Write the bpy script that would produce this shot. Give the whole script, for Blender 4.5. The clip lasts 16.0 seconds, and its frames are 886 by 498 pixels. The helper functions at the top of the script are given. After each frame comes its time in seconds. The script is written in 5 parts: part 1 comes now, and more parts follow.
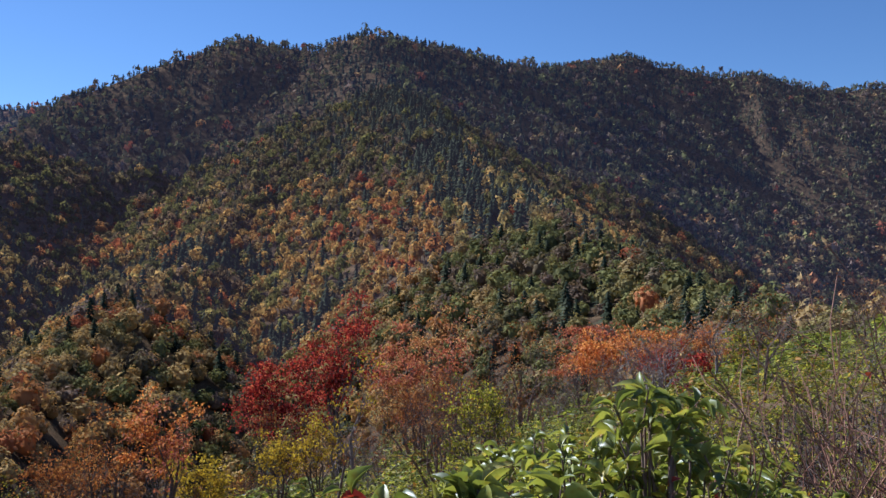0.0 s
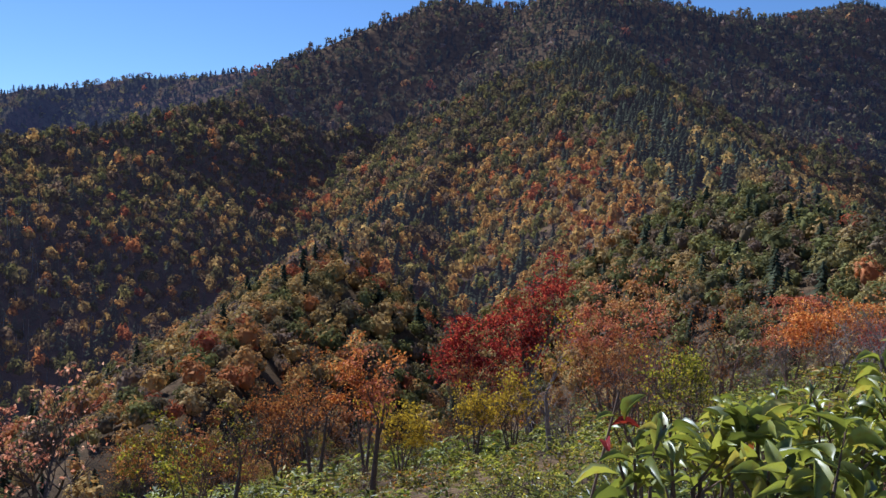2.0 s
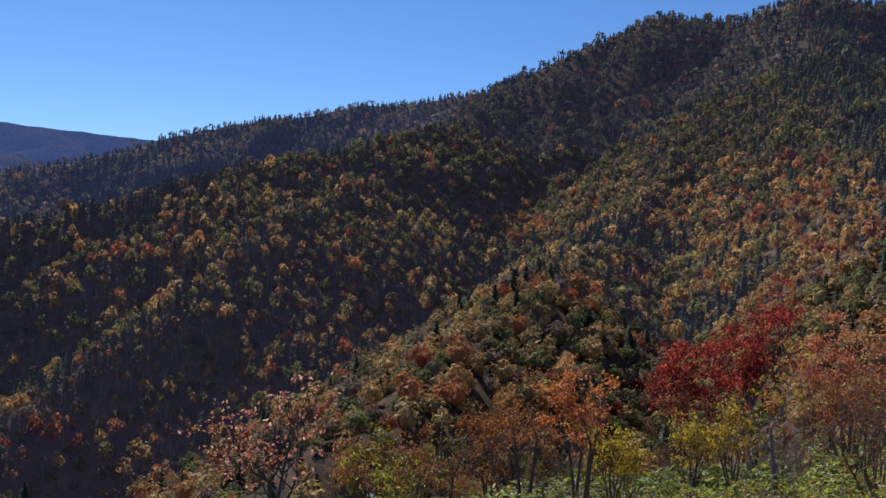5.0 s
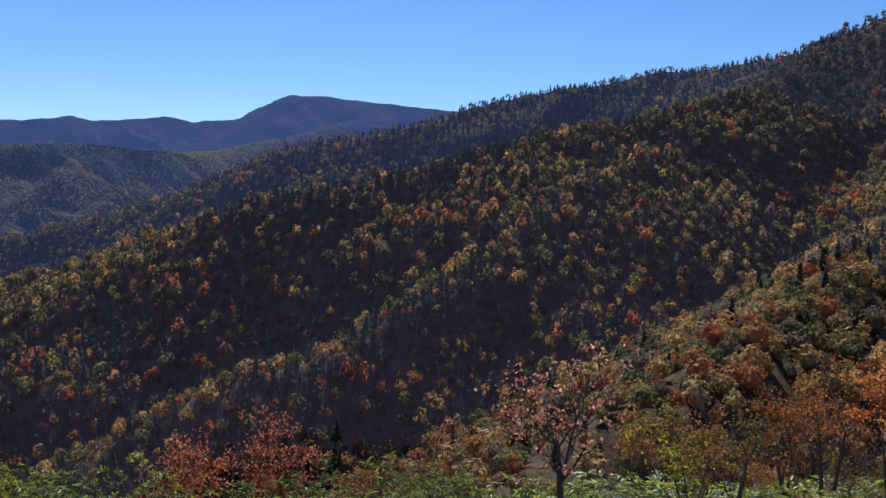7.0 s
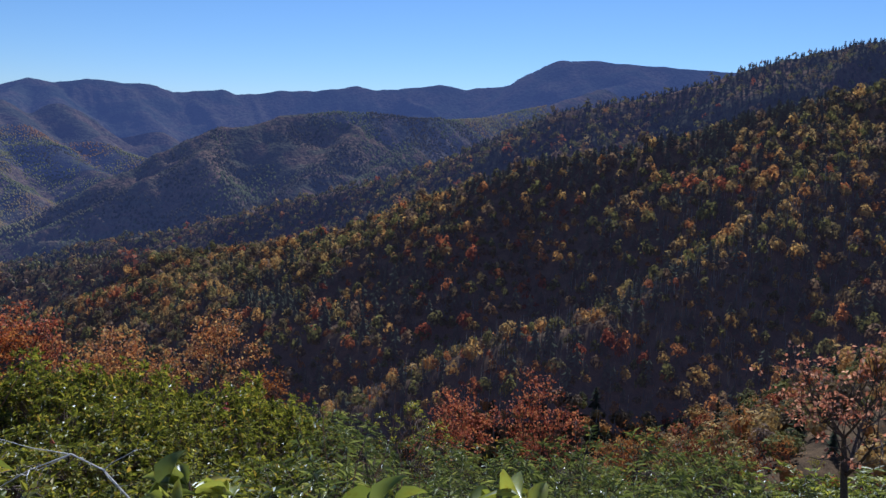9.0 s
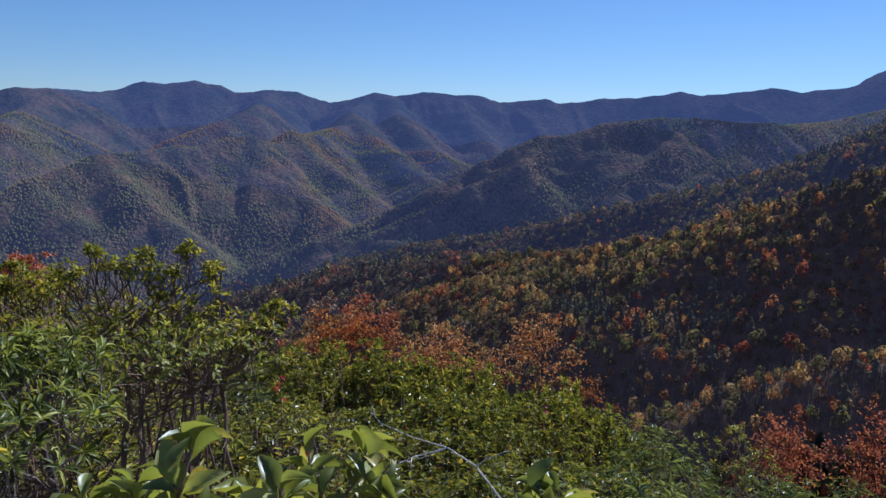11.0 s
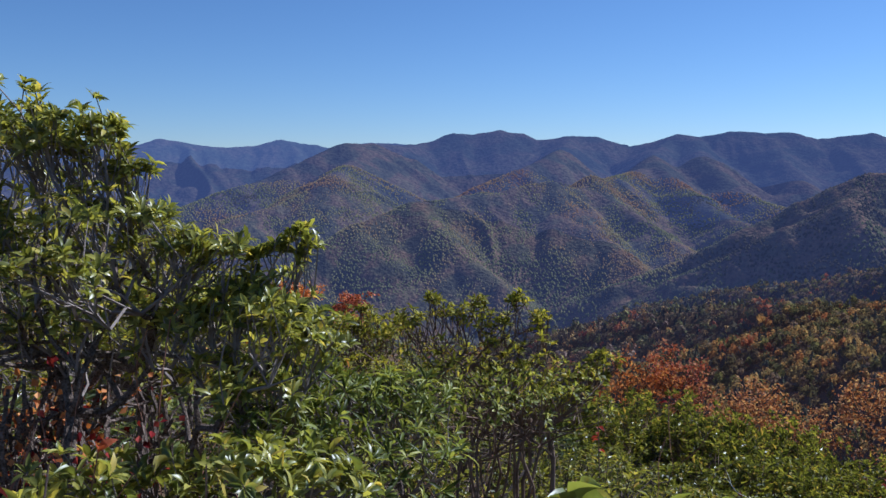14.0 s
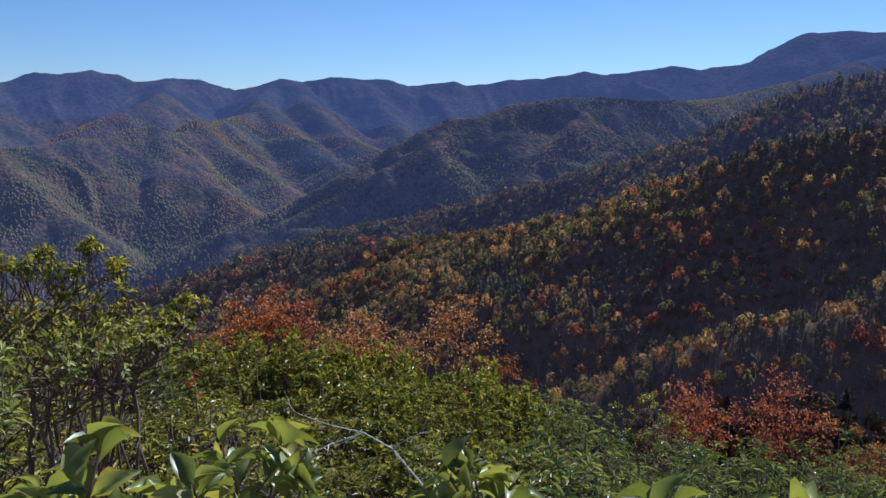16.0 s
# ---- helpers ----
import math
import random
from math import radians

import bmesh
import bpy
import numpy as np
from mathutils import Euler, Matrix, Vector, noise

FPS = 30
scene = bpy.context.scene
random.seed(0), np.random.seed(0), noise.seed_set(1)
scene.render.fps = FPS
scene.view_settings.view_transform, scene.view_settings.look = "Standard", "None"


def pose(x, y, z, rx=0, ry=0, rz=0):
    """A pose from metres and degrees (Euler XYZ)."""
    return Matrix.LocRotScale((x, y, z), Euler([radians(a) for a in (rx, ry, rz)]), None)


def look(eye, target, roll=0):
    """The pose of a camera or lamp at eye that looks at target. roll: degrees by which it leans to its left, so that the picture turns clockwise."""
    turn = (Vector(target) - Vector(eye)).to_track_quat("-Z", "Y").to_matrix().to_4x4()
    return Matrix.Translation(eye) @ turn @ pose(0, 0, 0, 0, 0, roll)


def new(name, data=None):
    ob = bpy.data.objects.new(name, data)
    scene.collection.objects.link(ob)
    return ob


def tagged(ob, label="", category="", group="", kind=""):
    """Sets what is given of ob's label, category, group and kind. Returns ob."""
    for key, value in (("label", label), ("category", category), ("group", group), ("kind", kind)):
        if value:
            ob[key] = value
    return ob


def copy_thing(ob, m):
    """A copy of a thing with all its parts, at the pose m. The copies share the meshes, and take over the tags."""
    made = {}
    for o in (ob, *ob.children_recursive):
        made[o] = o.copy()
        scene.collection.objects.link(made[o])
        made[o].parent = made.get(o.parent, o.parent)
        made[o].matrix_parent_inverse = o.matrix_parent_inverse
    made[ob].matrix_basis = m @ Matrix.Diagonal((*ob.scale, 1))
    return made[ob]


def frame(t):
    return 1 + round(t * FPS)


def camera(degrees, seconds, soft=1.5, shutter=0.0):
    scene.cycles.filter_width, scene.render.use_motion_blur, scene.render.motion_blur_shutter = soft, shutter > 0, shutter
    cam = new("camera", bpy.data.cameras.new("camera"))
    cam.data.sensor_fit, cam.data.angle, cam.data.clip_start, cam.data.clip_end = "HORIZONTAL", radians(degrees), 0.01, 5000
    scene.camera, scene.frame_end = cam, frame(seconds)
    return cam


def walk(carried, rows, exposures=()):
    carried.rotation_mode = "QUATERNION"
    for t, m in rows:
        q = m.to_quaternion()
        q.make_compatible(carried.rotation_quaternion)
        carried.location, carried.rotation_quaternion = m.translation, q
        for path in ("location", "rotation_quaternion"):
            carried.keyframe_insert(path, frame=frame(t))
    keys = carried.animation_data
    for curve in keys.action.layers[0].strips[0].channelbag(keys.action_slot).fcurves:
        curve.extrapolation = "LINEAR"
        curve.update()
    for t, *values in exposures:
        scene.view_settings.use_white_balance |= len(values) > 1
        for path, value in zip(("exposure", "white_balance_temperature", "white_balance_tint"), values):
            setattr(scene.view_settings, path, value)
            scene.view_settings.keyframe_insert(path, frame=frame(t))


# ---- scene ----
cam = camera(55.2, 16.0)
# seconds, stops, white balance
EXPOSURES = [(0.0, 0.60, 5250, 13), (1.8, 0.58, 5250, 13), (3.2, 0.66, 5250, 13), (5.3, 0.24, 5150, 13), (6.0, 0.18, 5150, 13), (6.6, 0.38, 5150, 13), (8.0, 0.34, 5150, 13), (10.8, 0.22, 5150, 13), (12.2, 0.28, 5150, 13), (13.0, 0.34, 5150, 13), (15.0, 0.32, 5150, 13), (16.0, 0.30, 5150, 13)]
PIVOT = 0.30  # the camera is held about this far out from the middle of its turn


def held(t, x, y, z, rx, ry, rz):
    return t, pose(x, y, z, rx, ry, rz)


PATH = [
    held(0.0, 0.042, 0.361, 1.630, 89.98, 0.01, 0.03),
    held(0.5, 0.025, 0.384, 1.623, 89.80, 0.08, 3.38),
    held(1.0, -0.017, 0.355, 1.613, 89.44, -0.27, 7.31),
    held(1.5, -0.042, 0.329, 1.604, 88.41, -0.69, 10.59),
    held(2.0, -0.073, 0.305, 1.589, 87.10, -1.30, 13.29),
    held(2.5, -0.094, 0.294, 1.583, 86.61, -1.39, 15.52),
    held(3.0, -0.120, 0.272, 1.577, 86.20, -1.26, 18.06),
    held(5.5, -0.166, 0.252, 1.575, 88.58, -2.15, 31.92),
    held(6.0, -0.188, 0.236, 1.575, 87.40, -2.41, 37.71),
    held(6.5, -0.206, 0.221, 1.575, 86.39, -2.13, 42.24),
    held(7.0, -0.224, 0.204, 1.575, 85.44, -2.44, 46.97),
    held(7.5, -0.240, 0.186, 1.575, 84.24, -2.79, 51.40),
    held(8.0, -0.256, 0.165, 1.576, 83.20, -2.65, 56.51),
    held(8.5, -0.270, 0.146, 1.577, 82.73, -2.42, 60.76),
    held(10.8, -0.316, 0.043, 1.583, 82.04, -1.99, 83.26),
    held(11.0, -0.315, 0.029, 1.588, 82.15, -1.82, 85.97),
    held(11.5, -0.301, -0.002, 1.602, 82.57, -1.44, 91.99),
    held(12.0, -0.296, -0.035, 1.608, 83.41, -1.20, 97.88),
    held(12.5, -0.296, -0.060, 1.615, 84.39, -0.96, 101.78),
    held(13.0, -0.290, -0.080, 1.619, 85.43, -0.39, 105.47),
    held(13.5, -0.288, -0.084, 1.622, 85.67, -0.26, 106.49),
    held(14.0, -0.289, -0.083, 1.617, 84.77, -0.22, 105.90),
    held(14.5, -0.293, -0.072, 1.612, 84.39, -0.02, 102.73),
    held(15.0, -0.302, -0.036, 1.603, 83.00, 0.10, 95.21),
    held(15.5, -0.310, 0.004, 1.594, 81.82, -0.06, 87.56),
    held(16.0, -0.300, 0.040, 1.592, 81.20, -0.34, 79.93),
]
walk(cam, PATH, EXPOSURES)

# ---- light: a clear autumn noon, the sun high in front and to the left ----
SUN_BEARING, SUN_HEIGHT = 50.0, 38.0  # degrees to the left of +y, and above the level
sun_way = Vector((-math.sin(radians(SUN_BEARING)) * math.cos(radians(SUN_HEIGHT)),
                  math.cos(radians(SUN_BEARING)) * math.cos(radians(SUN_HEIGHT)), math.sin(radians(SUN_HEIGHT))))
sun = new("sun", bpy.data.lights.new("sun", "SUN"))
sun.data.energy, sun.data.angle, sun.data.color = 5.0, radians(0.53), (1.0, 0.95, 0.87)
sun.matrix_world = look(sun_way * 50, (0, 0, 0))
world = bpy.data.worlds.new("sky")
scene.world = world
world.use_nodes = True
sky = world.node_tree.nodes.new("ShaderNodeTexSky")
sky.sky_type, sky.sun_disc = "NISHITA", False
sky.sun_elevation, sky.sun_rotation = radians(SUN_HEIGHT), radians(-SUN_BEARING)
sky.altitude, sky.air_density, sky.dust_density, sky.ozone_density = 1400, 1.0, 0.12, 5.0
world.node_tree.nodes["Background"].inputs["Strength"].default_value = 0.066
world.node_tree.links.new(sky.outputs[0], world.node_tree.nodes["Background"].inputs["Color"])

# ---- materials ----


def ramp(nodes, stops, interpolation="LINEAR"):
    node = nodes.new("ShaderNodeValToRGB")
    el = node.color_ramp.elements
    node.color_ramp.interpolation = interpolation
    while len(el) < len(stops):
        el.new(0.5)
    for e, (at, c) in zip(el, stops):
        e.position, e.color = at, (*c, 1)
    return node


def noise_node(nodes, links, scale, detail=4.0, vector=None):
    n = nodes.new("ShaderNodeTexNoise")
    n.inputs["Scale"].default_value, n.inputs["Detail"].default_value = scale, detail
    if vector is not None:
        links.new(vector, n.inputs["Vector"])
    return n


def mix(nodes, links, a, b, factor, blend="MIX"):
    """Colour a with b over it; factor is a number or a socket."""
    m = nodes.new("ShaderNodeMix")
    m.data_type, m.blend_type = "RGBA", blend
    for k, v in ((6, a), (7, b), (0, factor)):
        if isinstance(v, (int, float)):
            m.inputs[k].default_value = v
        elif isinstance(v, tuple):
            m.inputs[k].default_value = (*v, 1)
        else:
            links.new(v, m.inputs[k])
    return m.outputs[2]


def blank(name):
    m = bpy.data.materials.new(name)
    m.use_nodes = True
    m.node_tree.nodes.clear()
    return m, m.node_tree.nodes, m.node_tree.links


def leafy(name, stops, attribute="", vary=0.35, shine=0.45, gloss=0.0, rough=0.4, object_random=False, spots=None, glow=None, through_leaf=(1.0, 0.95, 0.45)):
    """Foliage: colour from a ramp over each plant's own number, uneven from leaf to leaf, light shining through. glow:
    haze put in as emission.
    """
    m, nodes, links = blank(name)
    if attribute:
        src = nodes.new("ShaderNodeAttribute")
        src.attribute_name = attribute
        value = src.outputs["Fac"]
    elif object_random:
        value = nodes.new("ShaderNodeObjectInfo").outputs["Random"]
    else:
        value = nodes.new("ShaderNodeNewGeometry").outputs["Random Per Island"]
    r = ramp(nodes, stops)
    links.new(value, r.inputs[0])
    geo = nodes.new("ShaderNodeNewGeometry")
    spread = nodes.new("ShaderNodeMapRange")
    spread.inputs["To Min"].default_value, spread.inputs["To Max"].default_value = 1 - vary, 1 + vary
    links.new(geo.outputs["Random Per Island"], spread.inputs["Value"])
    colour = mix(nodes, links, r.outputs[0], spread.outputs[0], 1.0, "MULTIPLY")
    if spots:
        n = noise_node(nodes, links, spots, 3.0, geo.outputs["Position"])
        dry = ramp(nodes, [(0.55, (1, 1, 1)), (0.75, (0.85, 0.62, 0.35))])
        links.new(n.outputs[0], dry.inputs[0])
        colour = mix(nodes, links, colour, dry.outputs[0], 1.0, "MULTIPLY")
    out = nodes.new("ShaderNodeOutputMaterial")
    p = nodes.new("ShaderNodeBsdfPrincipled")
    links.new(colour, p.inputs["Base Color"])
    p.inputs["Roughness"].default_value = rough
    p.inputs["Specular IOR Level"].default_value = gloss
    if glow:
        p.inputs["Emission Color"].default_value = (*glow, 1)
        p.inputs["Emission Strength"].default_value = 1.0
    t = nodes.new("ShaderNodeBsdfTranslucent")
    warm = mix(nodes, links, colour, through_leaf, 1.0, "MULTIPLY")
    links.new(warm, t.inputs[0])
    s = nodes.new("ShaderNodeMixShader")
    s.inputs[0].default_value = shine
    links.new(p.outputs[0], s.inputs[1])
    links.new(t.outputs[0], s.inputs[2])
    links.new(s.outputs[0], out.inputs[0])
    return m


def solid(name, stops, scale, rough=0.85, bump=0.3, detail=6.0, gloss=0.0, glow=None, fine=0.0, distance=0.02):
    """Ground, bark, far slopes: a mottled colour with relief. glow: the haze of the far distance, put in as emission.
    """
    m, nodes, links = blank(name)
    geo = nodes.new("ShaderNodeNewGeometry")
    n = noise_node(nodes, links, scale, detail, geo.outputs["Position"])
    r = ramp(nodes, stops)
    links.new(n.outputs[0], r.inputs[0])
    colour = r.outputs[0]
    rel = n.outputs[0]
    if fine:
        n2 = noise_node(nodes, links, fine, 3.0, geo.outputs["Position"])
        g = ramp(nodes, [(0.3, (0.45, 0.45, 0.45)), (0.7, (1.45, 1.45, 1.45))])
        links.new(n2.outputs[0], g.inputs[0])
        colour = mix(nodes, links, colour, g.outputs[0], 1.0, "MULTIPLY")
        rel = n2.outputs[0]
    out = nodes.new("ShaderNodeOutputMaterial")
    p = nodes.new("ShaderNodeBsdfPrincipled")
    links.new(colour, p.inputs["Base Color"])
    p.inputs["Roughness"].default_value, p.inputs["Specular IOR Level"].default_value = rough, gloss
    b = nodes.new("ShaderNodeBump")
    b.inputs["Strength"].default_value, b.inputs["Distance"].default_value = bump, distance
    links.new(rel, b.inputs["Height"])
    links.new(b.outputs[0], p.inputs["Normal"])
    if glow:
        p.inputs["Emission Color"].default_value = (*glow, 1)
        p.inputs["Emission Strength"].default_value = 1.0
    links.new(p.outputs[0], out.inputs[0])
    return m


# tree colours along 0..1: rust, orange, gold, ochre, olive, green, brown-grey
WOODS = [(0.0, (0.27, 0.072, 0.05)), (0.10, (0.44, 0.165, 0.075)), (0.22, (0.47, 0.250, 0.095)), (0.36, (0.48, 0.320, 0.120)), (0.50, (0.39, 0.275, 0.125)),
         (0.62, (0.23, 0.222, 0.080)), (0.74, (0.140, 0.135, 0.058)), (0.86, (0.21, 0.145, 0.100)), (1.0, (0.27, 0.195, 0.145))]
NEEDLES = [(0, (0.036, 0.045, 0.028)), (1, (0.078, 0.085, 0.052))]
# haze colours for the distant woods and ground, added as emission
RIDGE_HAZE_GLOW = (0.0120, 0.0130, 0.027)  # for the haze before the third ridge
MASSIF_HAZE_GLOW = (0.0070, 0.0070, 0.0150)
# lifts the valley's darks like a veil of haze
VALLEY_HAZE_GLOW = (0.0098, 0.0078, 0.0110)
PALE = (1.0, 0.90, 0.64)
# copies by zone: haze emission added, leaf translucency set to brighten or dim each
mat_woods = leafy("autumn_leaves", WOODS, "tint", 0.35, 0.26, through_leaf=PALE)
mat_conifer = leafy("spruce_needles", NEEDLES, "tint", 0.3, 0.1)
mat_ridge_woods = leafy("ridge_leaves_haze_glow", WOODS, "tint", 0.35, 0.30, glow=RIDGE_HAZE_GLOW, through_leaf=PALE)
mat_ridge_conifer = leafy("ridge_needles_haze_glow", NEEDLES, "tint", 0.3, 0.1, glow=RIDGE_HAZE_GLOW)
mat_valley_woods = leafy("valley_leaves_haze_glow", WOODS, "tint", 0.35, 0.5, glow=VALLEY_HAZE_GLOW, through_leaf=PALE)
mat_valley_conifer = leafy("valley_needles_haze_glow", NEEDLES, "tint", 0.3, 0.1, glow=VALLEY_HAZE_GLOW)
mat_massif_woods = leafy("distant_leaves_haze_glow", WOODS, "tint", 0.35, 0.14, glow=MASSIF_HAZE_GLOW, through_leaf=PALE)
mat_massif_conifer = leafy("distant_needles_haze_glow", NEEDLES, "tint", 0.3, 0.1, glow=MASSIF_HAZE_GLOW)
mat_snag = solid("grey_dead_wood", [(0.3, (0.22, 0.20, 0.18)), (0.7, (0.40, 0.37, 0.33))], 3.0)
mat_floor = solid("leaf_litter", [(0.30, (0.045, 0.035, 0.024)), (0.5, (0.095, 0.065, 0.04)), (0.7, (0.15, 0.10, 0.055))], 0.15, bump=0.6, fine=4.0)
# the same litter again, with the valley's haze added as emission
mat_far_floor = solid("leaf_litter_haze_glow", [(0.30, (0.045, 0.035, 0.024)), (0.5, (0.095, 0.065, 0.04)), (0.7, (0.15, 0.10, 0.055))], 0.15, bump=0.6, fine=4.0, glow=VALLEY_HAZE_GLOW)
# haze put in as emission; the ramp's dark end paints one ridge's shadow
mat_far_trees = leafy("far_leaves_haze_glow", [(0, (0.20, 0.098, 0.055)), (0.3, (0.22, 0.14, 0.066)), (0.55, (0.18, 0.165, 0.072)), (0.8, (0.115, 0.122, 0.055)), (0.9, (0.06, 0.052, 0.036)), (1, (0.05, 0.044, 0.034))],
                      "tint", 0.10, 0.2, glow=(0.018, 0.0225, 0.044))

# ---- the lie of the land: crest lines as (bearing to the left of +y, distance, angle of height), in degrees and metres ----
EYE_Z = 1.6
CRESTS = {}


def crest(name, slope, ribs, length, *points):
    """A crest line: the slope of its flanks, how deep and how long their ribs are, and its points."""
    CRESTS[name] = (slope, ribs, length, points)


crest("home", 0.0, 0.07, 150, (150, 320, 6), (150, 60, 2), (0, 0.01, -89), (-33, 80, -2.8), (-26, 140, -4.9), (-20, 180, -4.7), (-15.5, 230, -3.8),
      (-11.9, 290, -1.8), (-8.2, 370, 0.5), (-5.2, 460, 2.8), (-1.8, 600, 5.0), (0.9, 760, 7.7), (3.4, 980, 10.6), (5.5, 1300, 14.0))
crest("home_shoulder", 0.66, 0.12, 120, (44, 120, -22), (38, 145, -18), (34.5, 165, -14.9), (31, 190, -12.5), (27.4, 235, -9.9), (25, 275, -7.8), (22.9, 325, -5.4),
      (20.3, 410, -3.3), (17.9, 520, -1.5), (15, 660, 0.6), (12, 860, 5.0), (9, 1100, 10.0))
crest("massif", 0.68, 0.22, 320, (-70, 2400, 7.22), (-40, 2300, 8.72), (-28, 2200, 9.5), (-26.3, 2170, 9.85), (-25.2, 2150, 9.6), (-23, 2120, 10.1), (-20.3, 2090, 11.0),
      (-17.3, 2050, 11.15), (-13.7, 2010, 12.2), (-12.3, 2000, 12.75), (-10.1, 1900, 12.35), (-6.7, 1600, 12.1), (-4.4, 1450, 12.4), (-0.6, 1350, 13.42),
      (2.4, 1310, 13.95), (4.7, 1300, 14.2), (6.2, 1300, 13.7), (8.5, 1315, 13.2), (10.7, 1330, 13.25), (13.3, 1300, 13.82), (18, 1250, 11.92),
      (22.3, 1250, 10.1), (24.6, 1260, 9.0), (27.8, 1300, 8.0))
crest("ridge_b", 0.62, 0.36, 280, (27.8, 1300, 8.0), (33.3, 1400, 7.8), (36.8, 1430, 6.9), (39.5, 1450, 6.6), (41.8, 1450, 6.1), (44.6, 1460, 5.4), (47.5, 1480, 4.3), (51.6, 1500, 3.2),
      (57, 1520, 2.1), (59.1, 1530, 1.3), (61.6, 1560, 0.0), (64.5, 1600, -1.5), (68.1, 1660, -2.9), (71.8, 1700, -3.8), (75.5, 1740, -4.8), (79.3, 1790, -5.9), (83, 1850, -6.8),
      (86.8, 1880, -7.4), (90.6, 1900, -8.4), (94.3, 1930, -9.4), (97.9, 1960, -10.7), (102, 2000, -12))
crest("spur_c", 0.60, 0.34, 220, (24, 1180, 8.6), (27.8, 1000, 6.4), (32.3, 880, 5.0), (37.6, 800, 3.8), (42.8, 740, 2.5), (46.4, 700, 1.2),
      (51.5, 670, -0.4), (53.4, 668, -0.8), (59, 660, -1.9), (60.9, 662, -2.7), (62.7, 675, -3.5), (64.5, 695, -4.2), (68, 730, -5.75), (71.6, 790, -6.9),
      (75.5, 860, -7.55), (79.2, 930, -7.95), (83, 1010, -8.15), (86.5, 1090, -8.45), (90.6, 1180, -8.85), (94.3, 1270, -9.8), (97.9, 1360, -10.7),
      (101.4, 1440, -11.6), (105, 1500, -13))
crest("spur_c_low", 0.60, 0.30, 160, (66, 700, -5.0), (68, 685, -6.5), (71.5, 680, -7.8), (75.5, 700, -9.2), (79.2, 740, -9.85), (83, 790, -10.5), (86.5, 850, -11.1),
      (90, 920, -12.1), (94, 1000, -13.6))
crest("spur_g", 0.68, 0.33, 150, (30, 880, 4.2), (37.7, 660, -0.6), (40.8, 600, -2.5), (43, 560, -4.5), (45.7, 520, -6.5), (49.2, 480, -8.7), (52.8, 455, -11.4),
      (58.5, 440, -13.1), (62.3, 435, -14.4), (66.1, 435, -16.2), (69.6, 440, -18), (76, 460, -21))
crest("ridge_e", 0.85, 0.20, 420, (52, 4250, 4.3), (57, 3500, 2.6), (62, 2900, 1.4), (65.2, 2550, 1.1), (68.1, 2480, 1.35), (71.8, 2450, 1.45), (75.4, 2400, 0.9),
      (77.2, 2370, 0.25), (79.3, 2350, -0.15), (81.1, 2330, -0.8), (83, 2300, -1.75), (84.9, 2270, -2.95), (86.8, 2240, -3.9), (90.5, 2200, -5.8),
      (94.2, 2150, -7.3), (97.9, 2110, -8.9), (101, 2080, -10.5))
crest("spur_e_1", 0.80, 0.2, 160, (79.4, 2350, -0.2), (80.5, 2190, -1.85), (83.6, 2130, -3.3), (87.7, 2090, -5.4), (90.6, 2060, -6.8), (92.4, 2040, -8.1))
crest("spur_e_2", 0.80, 0.2, 160, (80.5, 2190, -1.85), (79.4, 2090, -3.1), (78.2, 1990, -4.9))
crest("spur_e_3", 0.80, 0.2, 160, (69.5, 2460, 1.0), (71.3, 2280, -0.65), (73.1, 2160, -2.1), (75.2, 2030, -4.0))
crest("spur_e_4", 0.80, 0.2, 160, (65.2, 2550, 1.1), (66.9, 2320, -0.8), (68.7, 2180, -2.1), (70.1, 2070, -3.0))
crest("ridge_d_south", 0.56, 0.15, 620, (30, 4500, 3), (46, 4400, 4.7), (52.9, 4280, 5.1), (54.9, 4280, 5.3), (57.2, 4280, 5.2), (59.6, 4280, 3.9),
      (61.0, 4280, 3.4), (62.6, 4280, 3.3), (63.4, 4280, 3.1), (65.1, 4280, 3.4), (67.8, 4280, 3.0), (69.2, 4280, 2.8), (70.6, 4280, 3.1),
      (73.3, 4280, 2.6), (75.5, 4280, 2.5), (78.3, 4280, 2.1), (79.2, 4280, 2.4))
crest("ridge_d_west", 0.56, 0.15, 620, (78.3, 4260, 2.1), (79.2, 4260, 2.4), (82.2, 4260, 2.1), (83.6, 4260, 2.5), (84.8, 4260, 2.5),
      (87.4, 4260, 2.6), (89.3, 4260, 2.3), (90.6, 4260, 2.5), (92.2, 4260, 2.0), (93.5, 4260, 1.7), (95.9, 4260, 2.3), (97.7, 4200, 2.4),
      (99.6, 4200, 2.1), (100.7, 4200, 2.5), (102.1, 4200, 2.8), (103.8, 4200, 2.5), (105.2, 4200, 2.6), (107.0, 4200, 1.9), (108.8, 3950, 1.75),
      (112.5, 3700, 1.9), (114.4, 3580, 1.0), (116.2, 3500, 0.2), (117.7, 3440, -0.5), (120.5, 3350, -1.3), (123.8, 3250, -2.6), (130, 3150, -5.0))
crest("spur_d_1", 0.6, 0.2, 260, (112, 3500, 0.8), (113.3, 3200, -0.2), (115.5, 3080, -1.5), (117, 3020, -2.3), (119.5, 2960, -2.9), (123, 2900, -4.5))
crest("spur_d_2", 0.66, 0.2, 220, (92.3, 4000, 1.5), (91.6, 3500, 0.4), (90.1, 3300, -0.9), (87.8, 3150, -2.5), (86, 3050, -3.3))
crest("spur_d_3", 0.66, 0.2, 220, (89.5, 4200, 2.2), (89, 3750, 1.1), (87.2, 3500, -0.5), (85.4, 3350, -1.7), (84, 3280, -2.1))
